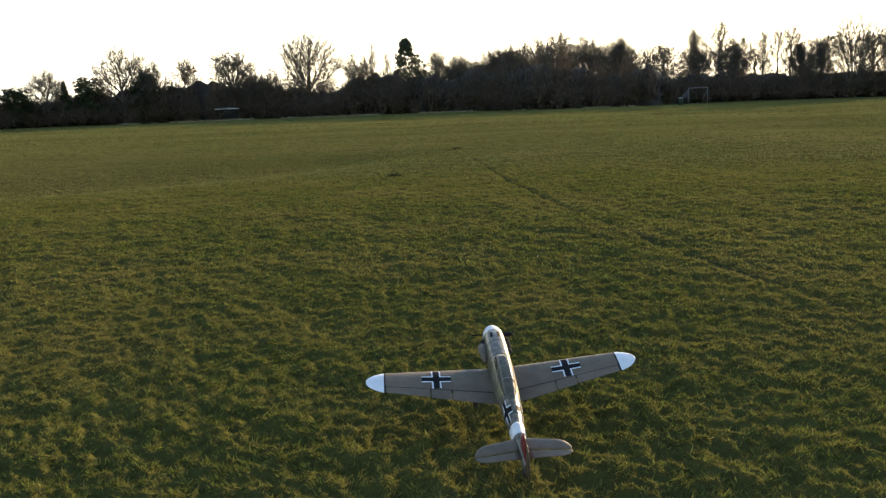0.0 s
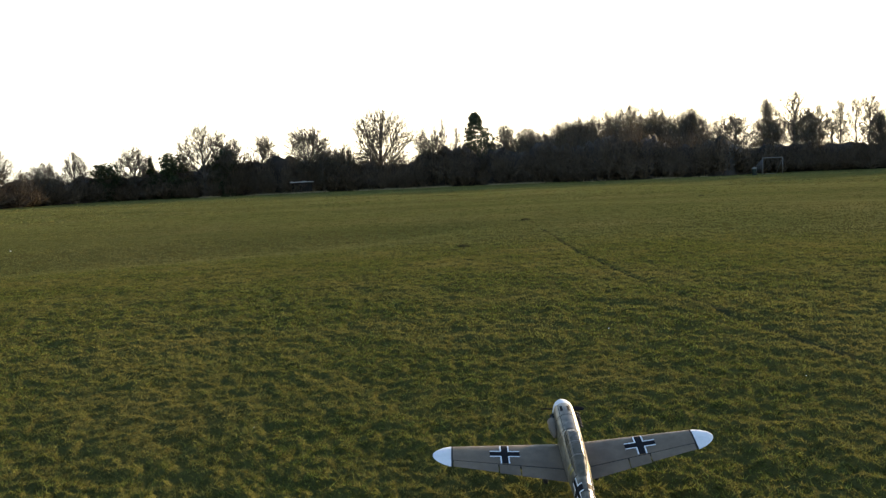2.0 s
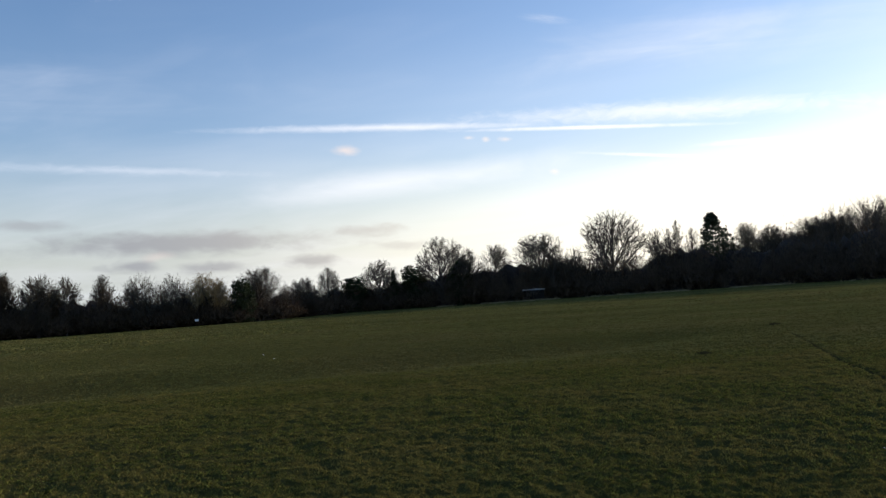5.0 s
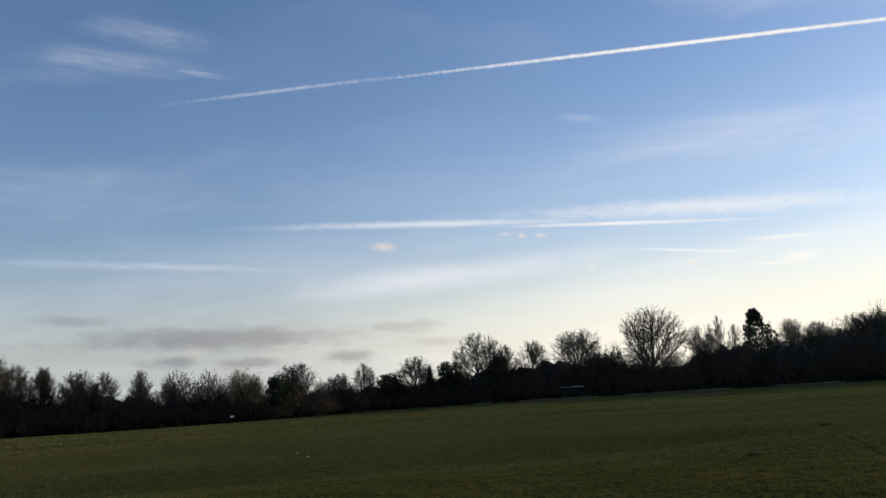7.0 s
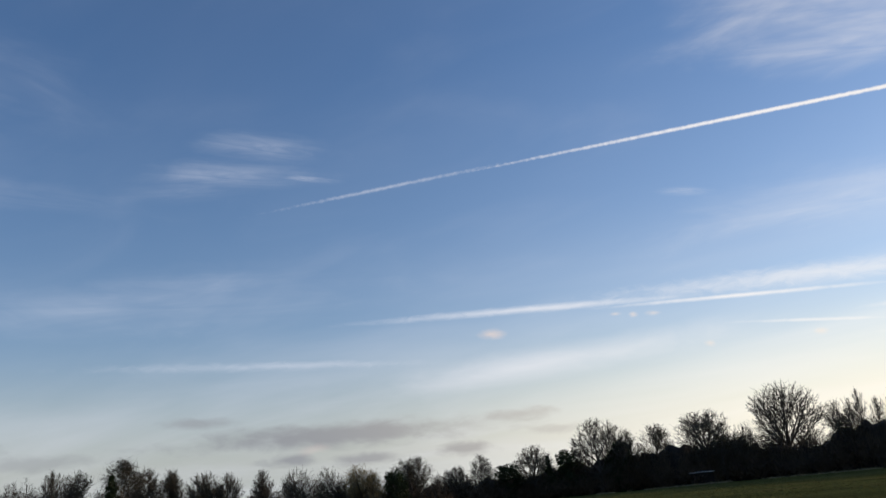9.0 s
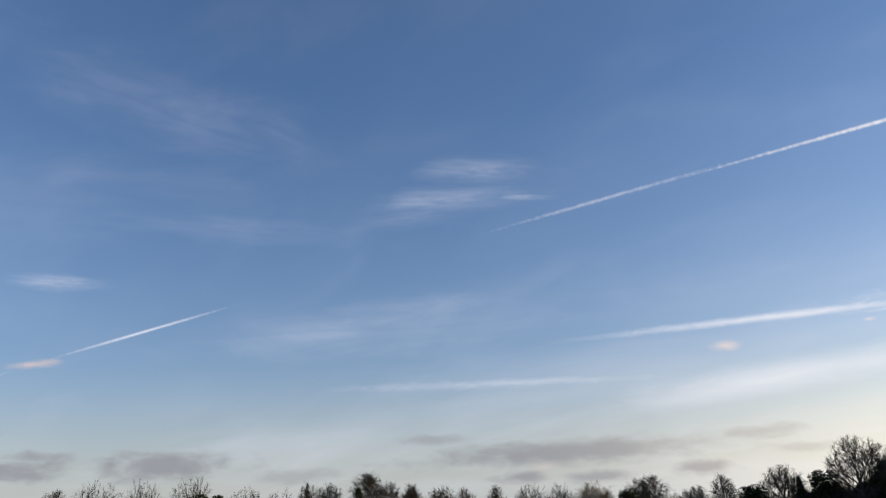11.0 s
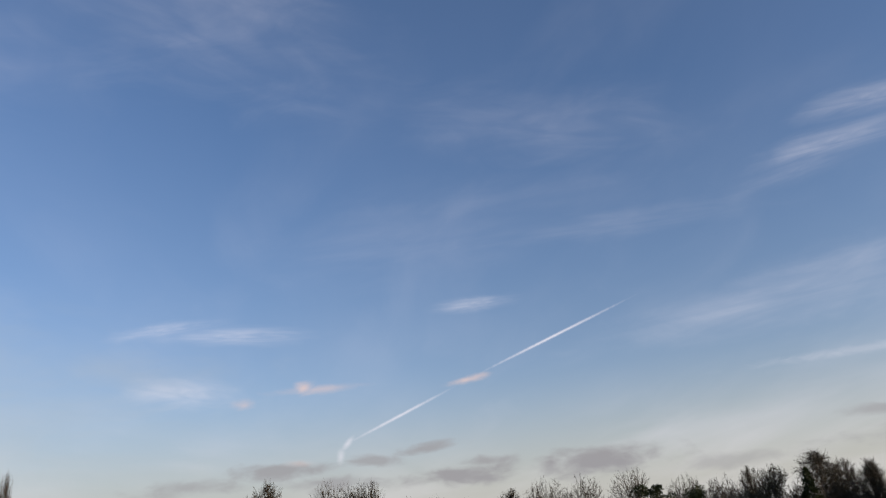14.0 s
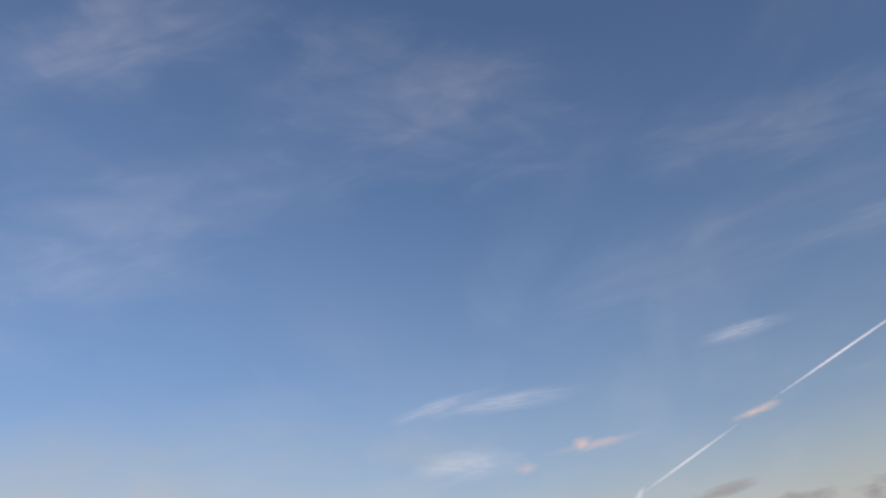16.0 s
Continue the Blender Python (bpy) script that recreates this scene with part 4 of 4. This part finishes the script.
def model_aeroplane():
    """Sizes in metres of the full-size machine, from its nose; y ahead, z up."""
    at_nose = Matrix.Translation((0.218, 3.756, 0.383)) @ pose(0, 0, 0, 0, 0, 3.7) @ pose(0, 0, 0, 15.4) @ pose(0, 0, 0, 0, -2.4)
    plane = thing("model_aeroplane", at_nose @ Matrix.Translation(GEAR * K),
                  "radio-controlled model fighter plane in grey-brown paint with white wing tips", "model aeroplane")

    def P(x, y, z):
        return (Vector((x, y, z)) - GEAR) * K

    # fuselage: stations of y, half width, bottom, top, squareness
    stations = ((-0.50, 0.34, -0.38, 0.34, 2.0), (-0.75, 0.41, -0.46, 0.42, 2.1), (-1.3, 0.43, -0.58, 0.49, 2.2), (-2.0, 0.435, -0.66, 0.54, 2.3),
                (-2.7, 0.43, -0.70, 0.58, 2.3), (-3.5, 0.42, -0.68, 0.62, 2.3), (-4.4, 0.395, -0.62, 0.66, 2.2), (-5.2, 0.35, -0.52, 0.63, 2.1),
                (-6.0, 0.29, -0.39, 0.55, 2.0), (-6.8, 0.225, -0.24, 0.47, 2.0), (-7.6, 0.18, -0.10, 0.40, 2.0), (-8.3, 0.10, 0.0, 0.33, 2.0))

    def station(y):
        ys = [s[0] for s in stations][::-1]
        return [float(np.interp(y, ys, [s[i] for s in stations][::-1])) for i in range(1, 5)]

    def skin(y, a, grow_by=0.0):
        """A point of the fuselage's skin at angle a from the right-hand side."""
        w, zb, zt, e = station(y)
        c, s = math.cos(a), math.sin(a)
        return P((w + grow_by) * math.copysign(abs(c) ** (2 / e), c), y, (zb + zt) / 2 + ((zt - zb) / 2 + grow_by) * math.copysign(abs(s) ** (2 / e), s))

    def hull(y0, y1, n, grow_by=0.0, a0=0.0, a1=2 * math.pi, m=36):
        full = a1 - a0 > 6.2
        ring = lambda y: [skin(y, a0 + (a1 - a0) * i / (m if full else m - 1), grow_by) for i in range(m)]
        ys = [y0 + (y1 - y0) * i / n for i in range(n + 1)]
        if full:
            return loft([ring(y) for y in ys])
        bm = bmesh.new()
        rows = [[bm.verts.new(p) for p in ring(y)] for y in ys]
        for a, b in zip(rows, rows[1:]):
            for i in range(m - 1):
                bm.faces.new((a[i], a[i + 1], b[i + 1], b[i]))
        return bm

    body = part("fuselage", hull(-0.5, -8.3, 44), MOTTLE, plane, "mottled grey-brown glossy fuselage")
    part("tail_band", hull(-6.5, -6.98, 6, 0.012), WHITE_PAINT, body, "white band round the tail")
    for y in (-1.62, -2.62, -5.25, -6.02):
        part("panel_line", hull(y, y - 0.03, 1, 0.006, radians(-25), radians(205), 30), PANEL_LINE, body)
    for a in (62, 118):
        part("panel_line", hull(-0.8, -2.6, 10, 0.006, radians(a), radians(a + 2.2), 3), PANEL_LINE, body)
    part("gun_cover", hull(-0.95, -1.35, 5, 0.012, radians(68), radians(80), 4), BLACK_PAINT, body, "dark gun trough")
    part("gun_cover", hull(-0.95, -1.35, 5, 0.012, radians(100), radians(112), 4), BLACK_PAINT, body, "dark gun trough")
    # the rounded white nose
    rings = []
    for i in range(12):
        f = i / 11
        r, y = 0.02 + 0.385 * math.sin(f * math.pi / 2) ** 0.75, 0.0 - 0.62 * (1 - math.cos(f * math.pi / 2)) - 0.12 * f
        rings.append([P(r * math.cos(2 * math.pi * k / 32), y, -0.02 + r * math.sin(2 * math.pi * k / 32)) for k in range(32)])
    spinner = part("spinner", loft(rings), WHITE_PAINT, plane, "rounded white nose cone")
    for k in range(2):
        a = radians(176 + 180 * k)
        c, s = math.cos(a), math.sin(a)
        bm = bmesh.new()
        rows = []
        for f, chord, twist in ((0.28, 0.05, 60), (0.40, 0.08, 50), (0.55, 0.085, 42), (0.70, 0.07, 38), (0.80, 0.045, 36), (0.84, 0.015, 36)):
            tw = radians(twist)
            ring = []
            for q in range(8):
                u, v = chord * math.cos(q * math.pi / 4), 0.018 * math.sin(q * math.pi / 4)
                e, y = u * math.cos(tw) - v * math.sin(tw), u * math.sin(tw) + v * math.cos(tw)
                ring.append(P(f * c - e * s, -0.42 + y, -0.02 + f * s + e * c))
            rows.append(ring)
        part("propeller_blade", loft(rows, bm=bm), BLACK_PAINT, spinner, "slim black propeller blade")
    # intake on the port side of the nose
    scoop = part("air_scoop", loft([[P(-0.52 - 0.17 * g * math.cos(q * math.pi / 8), y, 0.05 + 0.17 * g * math.sin(q * math.pi / 8)) for q in range(16)]
                                    for y, g in ((-1.30, 0.86), (-1.34, 1.0), (-1.7, 1.0), (-2.0, 0.85), (-2.35, 0.3))]), SAND, plane, "grey air scoop on the cowling")
    part("scoop_mouth", rod(P(-0.52, -1.29, 0.05), P(-0.52, -1.31, 0.05), 0.12 * K, 0.13 * K, 16), BLACK_PAINT, scoop, "dark open mouth")
    for side in (-1, 1):
        for i in range(6):
            y = -0.95 - 0.17 * i
            part("exhaust_stub", rod(P(side * 0.43, y, 0.10), P(side * 0.53, y - 0.12, 0.12), 0.05 * K, 0.045 * K, 8), RUBBER, body)
    # canopy
    caps = ((-2.75, 0.25, 0.60), (-3.05, 0.275, 0.83), (-3.35, 0.285, 0.93), (-3.95, 0.285, 0.95), (-4.55, 0.27, 0.87), (-5.1, 0.22, 0.69), (-5.4, 0.16, 0.62))

    def hood(y, a, g=0.0):
        ys = [c[0] for c in caps][::-1]
        w, zt = (float(np.interp(y, ys, [c[i] for c in caps][::-1])) for i in (1, 2))
        z0 = 0.40
        c, s = math.cos(a), math.sin(a)
        return P((w + g) * math.copysign(abs(c) ** 0.7, c), y, z0 + (zt - z0 + g) * max(s, 0) ** 0.75)

    def hood_strip(y0, y1, n, a0, a1, m, g):
        bm = bmesh.new()
        rows = [[bm.verts.new(hood(y0 + (y1 - y0) * i / n, radians(a0 + (a1 - a0) * k / (m - 1)), g)) for k in range(m)] for i in range(n + 1)]
        for a, b in zip(rows, rows[1:]):
            for i in range(m - 1):
                bm.faces.new((a[i], a[i + 1], b[i + 1], b[i]))
        return bm

    canopy = part("canopy", hood_strip(-2.75, -5.4, 24, 0, 180, 22, 0.0), CANOPY, plane, "smoked grey canopy glazing")
    for y in (-3.32, -3.92, -4.55):
        part("canopy_frame", hood_strip(y, y - 0.05, 2, 0, 180, 22, 0.014), FRAME_PAINT, canopy, "brown canopy frame")
    part("windscreen_frame", hood_strip(-2.86, -2.96, 2, 25, 155, 18, 0.016), WHITE_PAINT, canopy, "pale front edge of the windscreen")
    for a in (35, 62, 118, 145):
        part("canopy_frame", hood_strip(-2.8, -4.6, 12, a - 2.5, a + 2.5, 3, 0.016), FRAME_PAINT, canopy, "brown canopy frame")

    # wings: leading and trailing edge, and height of the chord, along the span
    def wing_at(x):
        x = abs(x)
        lead, trail = float(np.interp(x, [0.3, 4.3, 4.96], [-2.02, -2.36, -2.48])), float(np.interp(x, [0.3, 4.3, 4.96], [-4.22, -3.52, -3.36]))
        f = max(0.0, (x - 4.25) / 0.71)
        close = math.sqrt(max(0.0, 1 - f ** 2.2))
        mid = lead + (trail - lead) * 0.45
        return mid + (lead - mid) * close, mid + (trail - mid) * close, -0.52 + 0.118 * (x - 0.3)

    def foil(u, thick):
        return thick * 5 * (0.2969 * math.sqrt(u) - 0.126 * u - 0.3516 * u * u + 0.2843 * u ** 3 - 0.1015 * u ** 4)

    def wing_z(x, y):
        lead, trail, z = wing_at(x)
        chord = max(lead - trail, 1e-4)
        return z + foil(min(max((lead - y) / chord, 0), 1), 0.125) * chord * 1.1

    def panel(side, x0, x1, u0, u1, n, drop=0.0):
        rows = []
        us = [u0 + (u1 - u0) * (1 - math.cos(math.pi * i / 10)) / 2 for i in range(11)]
        for i in range(n + 1):
            x = x0 + (x1 - x0) * (math.sin(math.pi / 2 * i / n) if x1 > 4.9 else i / n)
            lead, trail, z = wing_at(min(x, 4.955))
            chord = lead - trail
            hinge = lead - chord * u0
            ring = []
            for u in us + us[-2:0:-1]:
                top = len(ring) < 11
                zz = z + foil(u, 0.125) * chord * (1.1 if top else -0.75)
                ring.append(P(side * x, lead - chord * u, zz - drop * (hinge - (lead - chord * u))))
            rows.append(ring)
        bm = loft(rows, caps=False)
        if x1 > 4.9:
            bm.verts.ensure_lookup_table()
            bm.faces.new(bm.verts[-len(rows[-1]):])
        return bm

    for side in (-1, 1):
        wing = part("wing", panel(side, 0.3, 4.24, 0.0, 0.715, 16), SAND, plane, "flat grey-brown wing")
        part("wing_tip", panel(side, 4.30, 4.95, 0.0, 1.0, 12), WHITE_PAINT, wing, "rounded white wing tip")
        part("hinge_line", panel(side, 0.3, 4.24, 0.715, 0.735, 12), PANEL_LINE, wing, "dark hinge gap")
        part("tip_line", panel(side, 4.24, 4.302, 0.0, 0.99, 2), PANEL_LINE, wing, "dark edge line")
        part("flap", panel(side, 0.3, 1.86, 0.735, 0.99, 8, 0.03), SAND, wing)
        part("flap", panel(side, 1.90, 2.62, 0.735, 0.99, 5, 0.02), SAND, wing)
        part("aileron", panel(side, 2.66, 4.22, 0.735, 0.99, 8, -0.03), SAND, wing)

        def decal(name, x0, x1, y0, y1, mat, lift, label=""):
            bm = bmesh.new()
            nx, ny = 6, 8
            g = [[bm.verts.new(P(side * (x0 + (x1 - x0) * i / nx), y0 + (y1 - y0) * j / ny, wing_z(x0 + (x1 - x0) * i / nx, y0 + (y1 - y0) * j / ny) + lift))
                  for j in range(ny + 1)] for i in range(nx + 1)]
            for i in range(nx):
                for j in range(ny):
                    bm.faces.new((g[i][j], g[i + 1][j], g[i + 1][j + 1], g[i][j + 1]))
            return part(name, bm, mat, wing, label)

        cx, cy, h, w, e = 2.40, -2.86, 0.53, 0.115, 0.052
        decal("cross_bar", cx - h, cx + h, cy - w, cy + w, BLACK_PAINT, 0.014, "black bar of the wing cross")
        decal("cross_bar", cx - w, cx + w, cy - h * 0.95, cy + h * 0.95, BLACK_PAINT, 0.015, "black bar of the wing cross")
        for sx in (-1, 1):
            for sy in (-1, 1):
                x0, x1 = sorted((cx + sx * w, cx + sx * h))
                decal("cross_edge", x0, x1, *sorted((cy + sy * w, cy + sy * (w + e))), WHITE_PAINT, 0.018, "white edge of the wing cross")
                x0, x1 = sorted((cx + sx * w, cx + sx * (w + e)))
                decal("cross_edge", x0, x1, *sorted((cy + sy * (w + e), cy + sy * h * 0.95)), WHITE_PAINT, 0.018, "white edge of the wing cross")

        # side cross and stripes on the fuselage
        mid_a = math.pi / 2 - side * radians(52)
        cr = lambda da: mid_a - side * radians(da)
        for y0, y1, d0, d1, mat, g in ((-5.34, -6.34, -9, 9, BLACK_PAINT, 0.010), (-5.71, -5.97, -38, 38, BLACK_PAINT, 0.012),
                                       (-5.34, -5.71, 9, 14, WHITE_PAINT, 0.014), (-5.97, -6.34, 9, 14, WHITE_PAINT, 0.014),
                                       (-5.34, -5.71, -14, -9, WHITE_PAINT, 0.014), (-5.97, -6.34, -14, -9, WHITE_PAINT, 0.014),
                                       (-5.66, -5.71, 14, 38, WHITE_PAINT, 0.014), (-5.97, -6.02, 14, 38, WHITE_PAINT, 0.014),
                                       (-5.66, -5.71, -38, -14, WHITE_PAINT, 0.014), (-5.97, -6.02, -38, -14, WHITE_PAINT, 0.014)):
            a0, a1 = sorted((cr(d0), cr(d1)))
            part("side_cross_bar", hull(y0, y1, 5, g, a0, a1, 6), mat, body, "bar of the fuselage cross")
        for y0 in (-4.55, -4.85):
            a0, a1 = sorted((cr(-16), cr(14)))
            part("yellow_stripe", hull(y0, y0 - 0.13, 2, 0.010, a0, a1, 6), YELLOW_PAINT, body, "worn yellow marking")

        # undercarriage
        gx = 0.72
        leg = part("gear_leg", rod(P(side * gx, -2.55, -0.55), P(side * (gx + 0.18), -2.15, -1.70), 0.05 * K, 0.04 * K, 10), STEEL, plane, "thin steel undercarriage leg")
        hub = Vector((side * (gx + 0.22), -2.12, -1.73))
        ring = lambda r, dx: [P(hub.x + dx, hub.y + r * math.cos(2 * math.pi * q / 24), hub.z + r * math.sin(2 * math.pi * q / 24)) for q in range(24)]
        wheel = part("wheel", loft([ring(0.2, -0.09), ring(0.28, -0.085), ring(0.325, -0.04), ring(0.325, 0.04), ring(0.28, 0.085), ring(0.2, 0.09)]), RUBBER, leg, "black rubber tyre")

        # tailplane and elevator
        def tail_panel(x0, x1, u0, u1, tilt):
            rows = []
            for i in range(13):
                x = x0 + (x1 - x0) * math.sin(math.pi / 2 * i / 12)
                f = max(0.0, (x - 1.1) / 0.42)
                close = math.sqrt(max(0.0, 1 - min(f, 0.995) ** 2.4))
                lead, trail = float(np.interp(x, [0, 1.5], [-7.02, -7.32])), -8.10
                mid = lead + (trail - lead) * 0.6
                lead, trail = mid + (lead - mid) * close, mid + (trail - mid) * close
                chord = lead - trail
                hinge = lead - chord * u0
                ring = []
                us = [u0 + (u1 - u0) * k / 6 for k in range(7)]
                for u in us + us[-2:0:-1]:
                    up = len(ring) < 7
                    y = lead - chord * u
                    ring.append(P(side * x, y, 0.30 + foil(u, 0.10) * chord * (1 if up else -1) + tilt * (hinge - y)))
                rows.append(ring)
            return loft(rows)

        tail = part("tailplane", tail_panel(0.06, 1.5, 0.0, 0.60, 0.0), SAND, plane, "grey-brown tailplane with rounded tip")
        part("elevator", tail_panel(0.14, 1.5, 0.635, 0.99, 0.16), SAND, tail, "raised elevator")

    # fin and rudder
    def upright(rows):
        return loft([[P(s * t, y, z) for s, y in ((0, y0), (1, y0 - (y0 - y1) * 0.3), (0.6, y0 - (y0 - y1) * 0.75), (0.1, y1), (-0.1, y1), (-0.6, y0 - (y0 - y1) * 0.75), (-1, y0 - (y0 - y1) * 0.3))]
                     for z, y0, y1, t in rows])

    fin = part("fin", upright(((0.25, -7.02, -8.28, 0.07), (0.45, -7.22, -8.28, 0.06), (0.75, -7.44, -8.26, 0.05), (1.0, -7.62, -8.24, 0.04), (1.12, -7.80, -8.22, 0.02))), RED_PAINT, plane, "dark red tail fin")
    part("rudder", upright(((-0.02, -8.32, -8.62, 0.05), (0.3, -8.30, -8.82, 0.05), (0.65, -8.28, -8.84, 0.045), (0.95, -8.26, -8.74, 0.035), (1.12, -8.25, -8.52, 0.02))), BROWN_PAINT, fin, "brown rudder")
    strut = part("tail_wheel_strut", rod(P(0, -7.5, -0.1), P(0, -7.75, -0.42), 0.035 * K, 0.03 * K, 8), STEEL, plane)
    ring = lambda r, dx: [P(dx, -7.78 + r * math.cos(2 * math.pi * q / 16), -0.44 + r * math.sin(2 * math.pi * q / 16)) for q in range(16)]
    part("tail_wheel", loft([ring(0.10, -0.05), ring(0.14, -0.03), ring(0.14, 0.03), ring(0.10, 0.05)]), RUBBER, strut, "small black tail wheel")
    return plane


model_aeroplane()

# ---- small things on and beyond the meadow ----


def goal():
    """A small goal frame seen end-on before the wood, with netting on its side."""
    x, y = plan(-18.1, 125)
    g = thing("goal_frame", pose(float(x), float(y), float(ground_z(x, y)), 0, 0, -18), "small weathered goal frame with faded side netting", "goal")
    for px in (-1.35, 1.35):
        part("post", rod((px, 0, 0), (px, 0, 2.38), 0.05, 0.05, 12), POST_PAINT, g)
        part("stay", rod((px - 0.9, 1.2, 0.0), (px, 0, 2.3), 0.03, 0.03, 8), POST_PAINT, g)
    part("crossbar", rod((-1.42, 0, 2.38), (1.42, 0, 2.38), 0.065, 0.065, 12), POST_PAINT, g)
    part("ground_bar", rod((-2.25, 1.2, 0.03), (0.45, 1.2, 0.03), 0.03, 0.03, 8), POST_PAINT, g)
    bm = bmesh.new()
    for i in range(9):
        for a, b in (((-1.38 - 0.1 * i, 0.13 * i, 0.3), (-1.38 - 0.1 * i, 0.13 * i, 2.3 - 0.1 * i)), ((-1.38, 0, 0.5 + 0.2 * i), (-2.2, 1.1, 0.4 + 0.13 * i))):
            a, b = Vector(a), Vector(b)
            n = Vector((0.06, 0.02, 0.05))
            loft([[a + n, a - n, a + Vector((0.03, 0, -0.03))], [b + n, b - n, b + Vector((0.03, 0, -0.03))]], bm=bm)
    part("net", bm, NETTING, g, "faded net on the side")


def litter_bin():
    x, y = plan(-16.95, 115)
    b = thing("litter_bin", pose(float(x), float(y), float(ground_z(x, y))), "dark green litter bin with a pale lid on the grass", "bin")
    body = part("body", loft([[(r * math.cos(q * math.pi / 12), r * math.sin(q * math.pi / 12), z) for q in range(24)] for z, r in ((0, 0.27), (0.04, 0.29), (0.85, 0.32), (0.9, 0.30))]), BIN_GREEN, b)
    part("lid", loft([[(r * math.cos(q * math.pi / 12), r * math.sin(q * math.pi / 12), z) for q in range(24)] for z, r in ((0.91, 0.33), (1.0, 0.35), (1.08, 0.28), (1.12, 0.1))]), POST_PAINT, b, "pale domed lid")


def shed():
    x, y = plan(15.0, 133.6)
    s = thing("shed", pose(float(x), float(y), float(ground_z(x, y)), 0, 0, 15), "low timber shed with a pale sheet roof among the bushes", "shed")
    walls = part("wall", block(-1.7, 1.7, 0, 2.4, 0, 1.75, 0.02), BOARDING, s, smooth=False)
    part("door", block(-0.5, 0.3, -0.04, 0.0, 0.02, 1.6, 0.01), BOARDING, walls, smooth=False)
    bm = bmesh.new()
    rows = [[(-1.95 + 3.9 * i / 40, yy, 1.78 + 0.24 * (yy + 0.2) / 2.8 + 0.02 * math.sin(i * 2.2) + 0.05 * i / 40 + dz) for i in range(41)] for yy, dz in ((-0.2, 0.0), (2.6, 0.0), (2.6, 0.05), (-0.2, 0.05))]
    vs = [[bm.verts.new(p) for p in r] for r in rows]
    for a in range(4):
        for i in range(40):
            bm.faces.new((vs[a][i], vs[a][i + 1], vs[(a + 1) % 4][i + 1], vs[(a + 1) % 4][i]))
    part("roof", bm, ROOFING, s, "pale corrugated roof sheet", smooth=False)


def pale_board():
    x, y = plan(39.2, 104.5)
    b = thing("notice_board", pose(float(x), float(y), float(ground_z(x, y)), 0, 0, 40), "small pale board on a post before the bushes", "board")
    part("post", rod((0, 0.03, 0), (0, 0.03, 0.95), 0.04, 0.04, 8), BOARDING, b)
    part("panel", block(-0.24, 0.24, -0.02, 0.0, 0.66, 0.94, 0.005), ROOFING, b, smooth=False)


def paper_scrap(x, y, size, seed):
    rng = np.random.RandomState(seed)
    bm = bmesh.new()
    bmesh.ops.create_icosphere(bm, subdivisions=2, radius=size)
    for v in bm.verts:
        v.co *= rng.uniform(0.55, 1.2)
        v.co.z = v.co.z * 0.5 + size * 0.4
    me = bpy.data.meshes.new("paper_scrap")
    bm.to_mesh(me)
    bm.free()
    me.materials.append(PAPER)
    ob = new("paper_scrap", me)
    ob.matrix_world = pose(x, y, float(ground_z(x, y)) + 0.02, 0, 0, seed * 50)
    tagged(ob, "small crumpled white scrap lying in the grass", "scrap", "white scraps on the meadow")


def dandelion(x, y):
    f = thing("dandelion", pose(x, y, float(ground_z(x, y))), "small yellow flower in the short grass", "flower")
    part("stalk", rod((0, 0, -0.01), (0.004, 0, 0.045), 0.0016, 0.0014, 6), GRASS, f)
    bm = bmesh.new()
    for ring, n, r in ((0, 14, 0.020), (1, 11, 0.014), (2, 7, 0.008)):
        for k in range(n):
            a = 2 * math.pi * k / n + ring * 0.3
            c, s = math.cos(a), math.sin(a)
            z = 0.046 + 0.003 * ring
            pts = [(0.004, 0, z), (0.004 + r * 0.6 * c - 0.0025 * s, r * 0.6 * s + 0.0025 * c, z + 0.003), (0.004 + r * c, r * s, z + 0.002), (0.004 + r * 0.6 * c + 0.0025 * s, r * 0.6 * s - 0.0025 * c, z + 0.003)]
            bm.faces.new([bm.verts.new(p) for p in pts])
    part("petals", bm, PETAL, f, "yellow petals", smooth=False)


def molehill(x, y, size, seed):
    rng = np.random.RandomState(seed)
    bm = bmesh.new()
    bmesh.ops.create_icosphere(bm, subdivisions=4, radius=size)
    for v in bm.verts:
        k = 1 + 0.35 * (noise.noise(v.co * (4 / size) + Vector((seed, 0, 0)))) + 0.15 * noise.noise(v.co * (14 / size))
        v.co = Vector((v.co.x * k * 1.4, v.co.y * k, v.co.z * k * 0.45))
    me = bpy.data.meshes.new("molehill")
    bm.to_mesh(me)
    bm.free()
    me.materials.append(SOIL_AND_RUT_SHADE)
    ob = new("molehill", me)
    ob.matrix_world = pose(x, y, float(ground_z(x, y)))
    tagged(ob, "low dark heap of loose soil in the turf", "molehill", "soil heaps on the meadow")


goal()
litter_bin()
shed()
pale_board()
for i, (x, y, s) in enumerate(((-16.2, 23.3, 0.028), (-14.4, 21.3, 0.028), (2.0, 5.45, 0.006), (-1.62, 4.6, 0.006), (0.9, 7.4, 0.006))):
    paper_scrap(x, y, s, i)
dandelion(0.17, 3.29)
dandelion(0.20, 3.33)
for i, (x, y, s) in enumerate(((-1.07, 17.1, 0.13), (0.55, 26.0, 0.12), (9.6, 40.0, 0.10), (-20.0, 41.0, 0.09))):
    molehill(x, y, s, i)
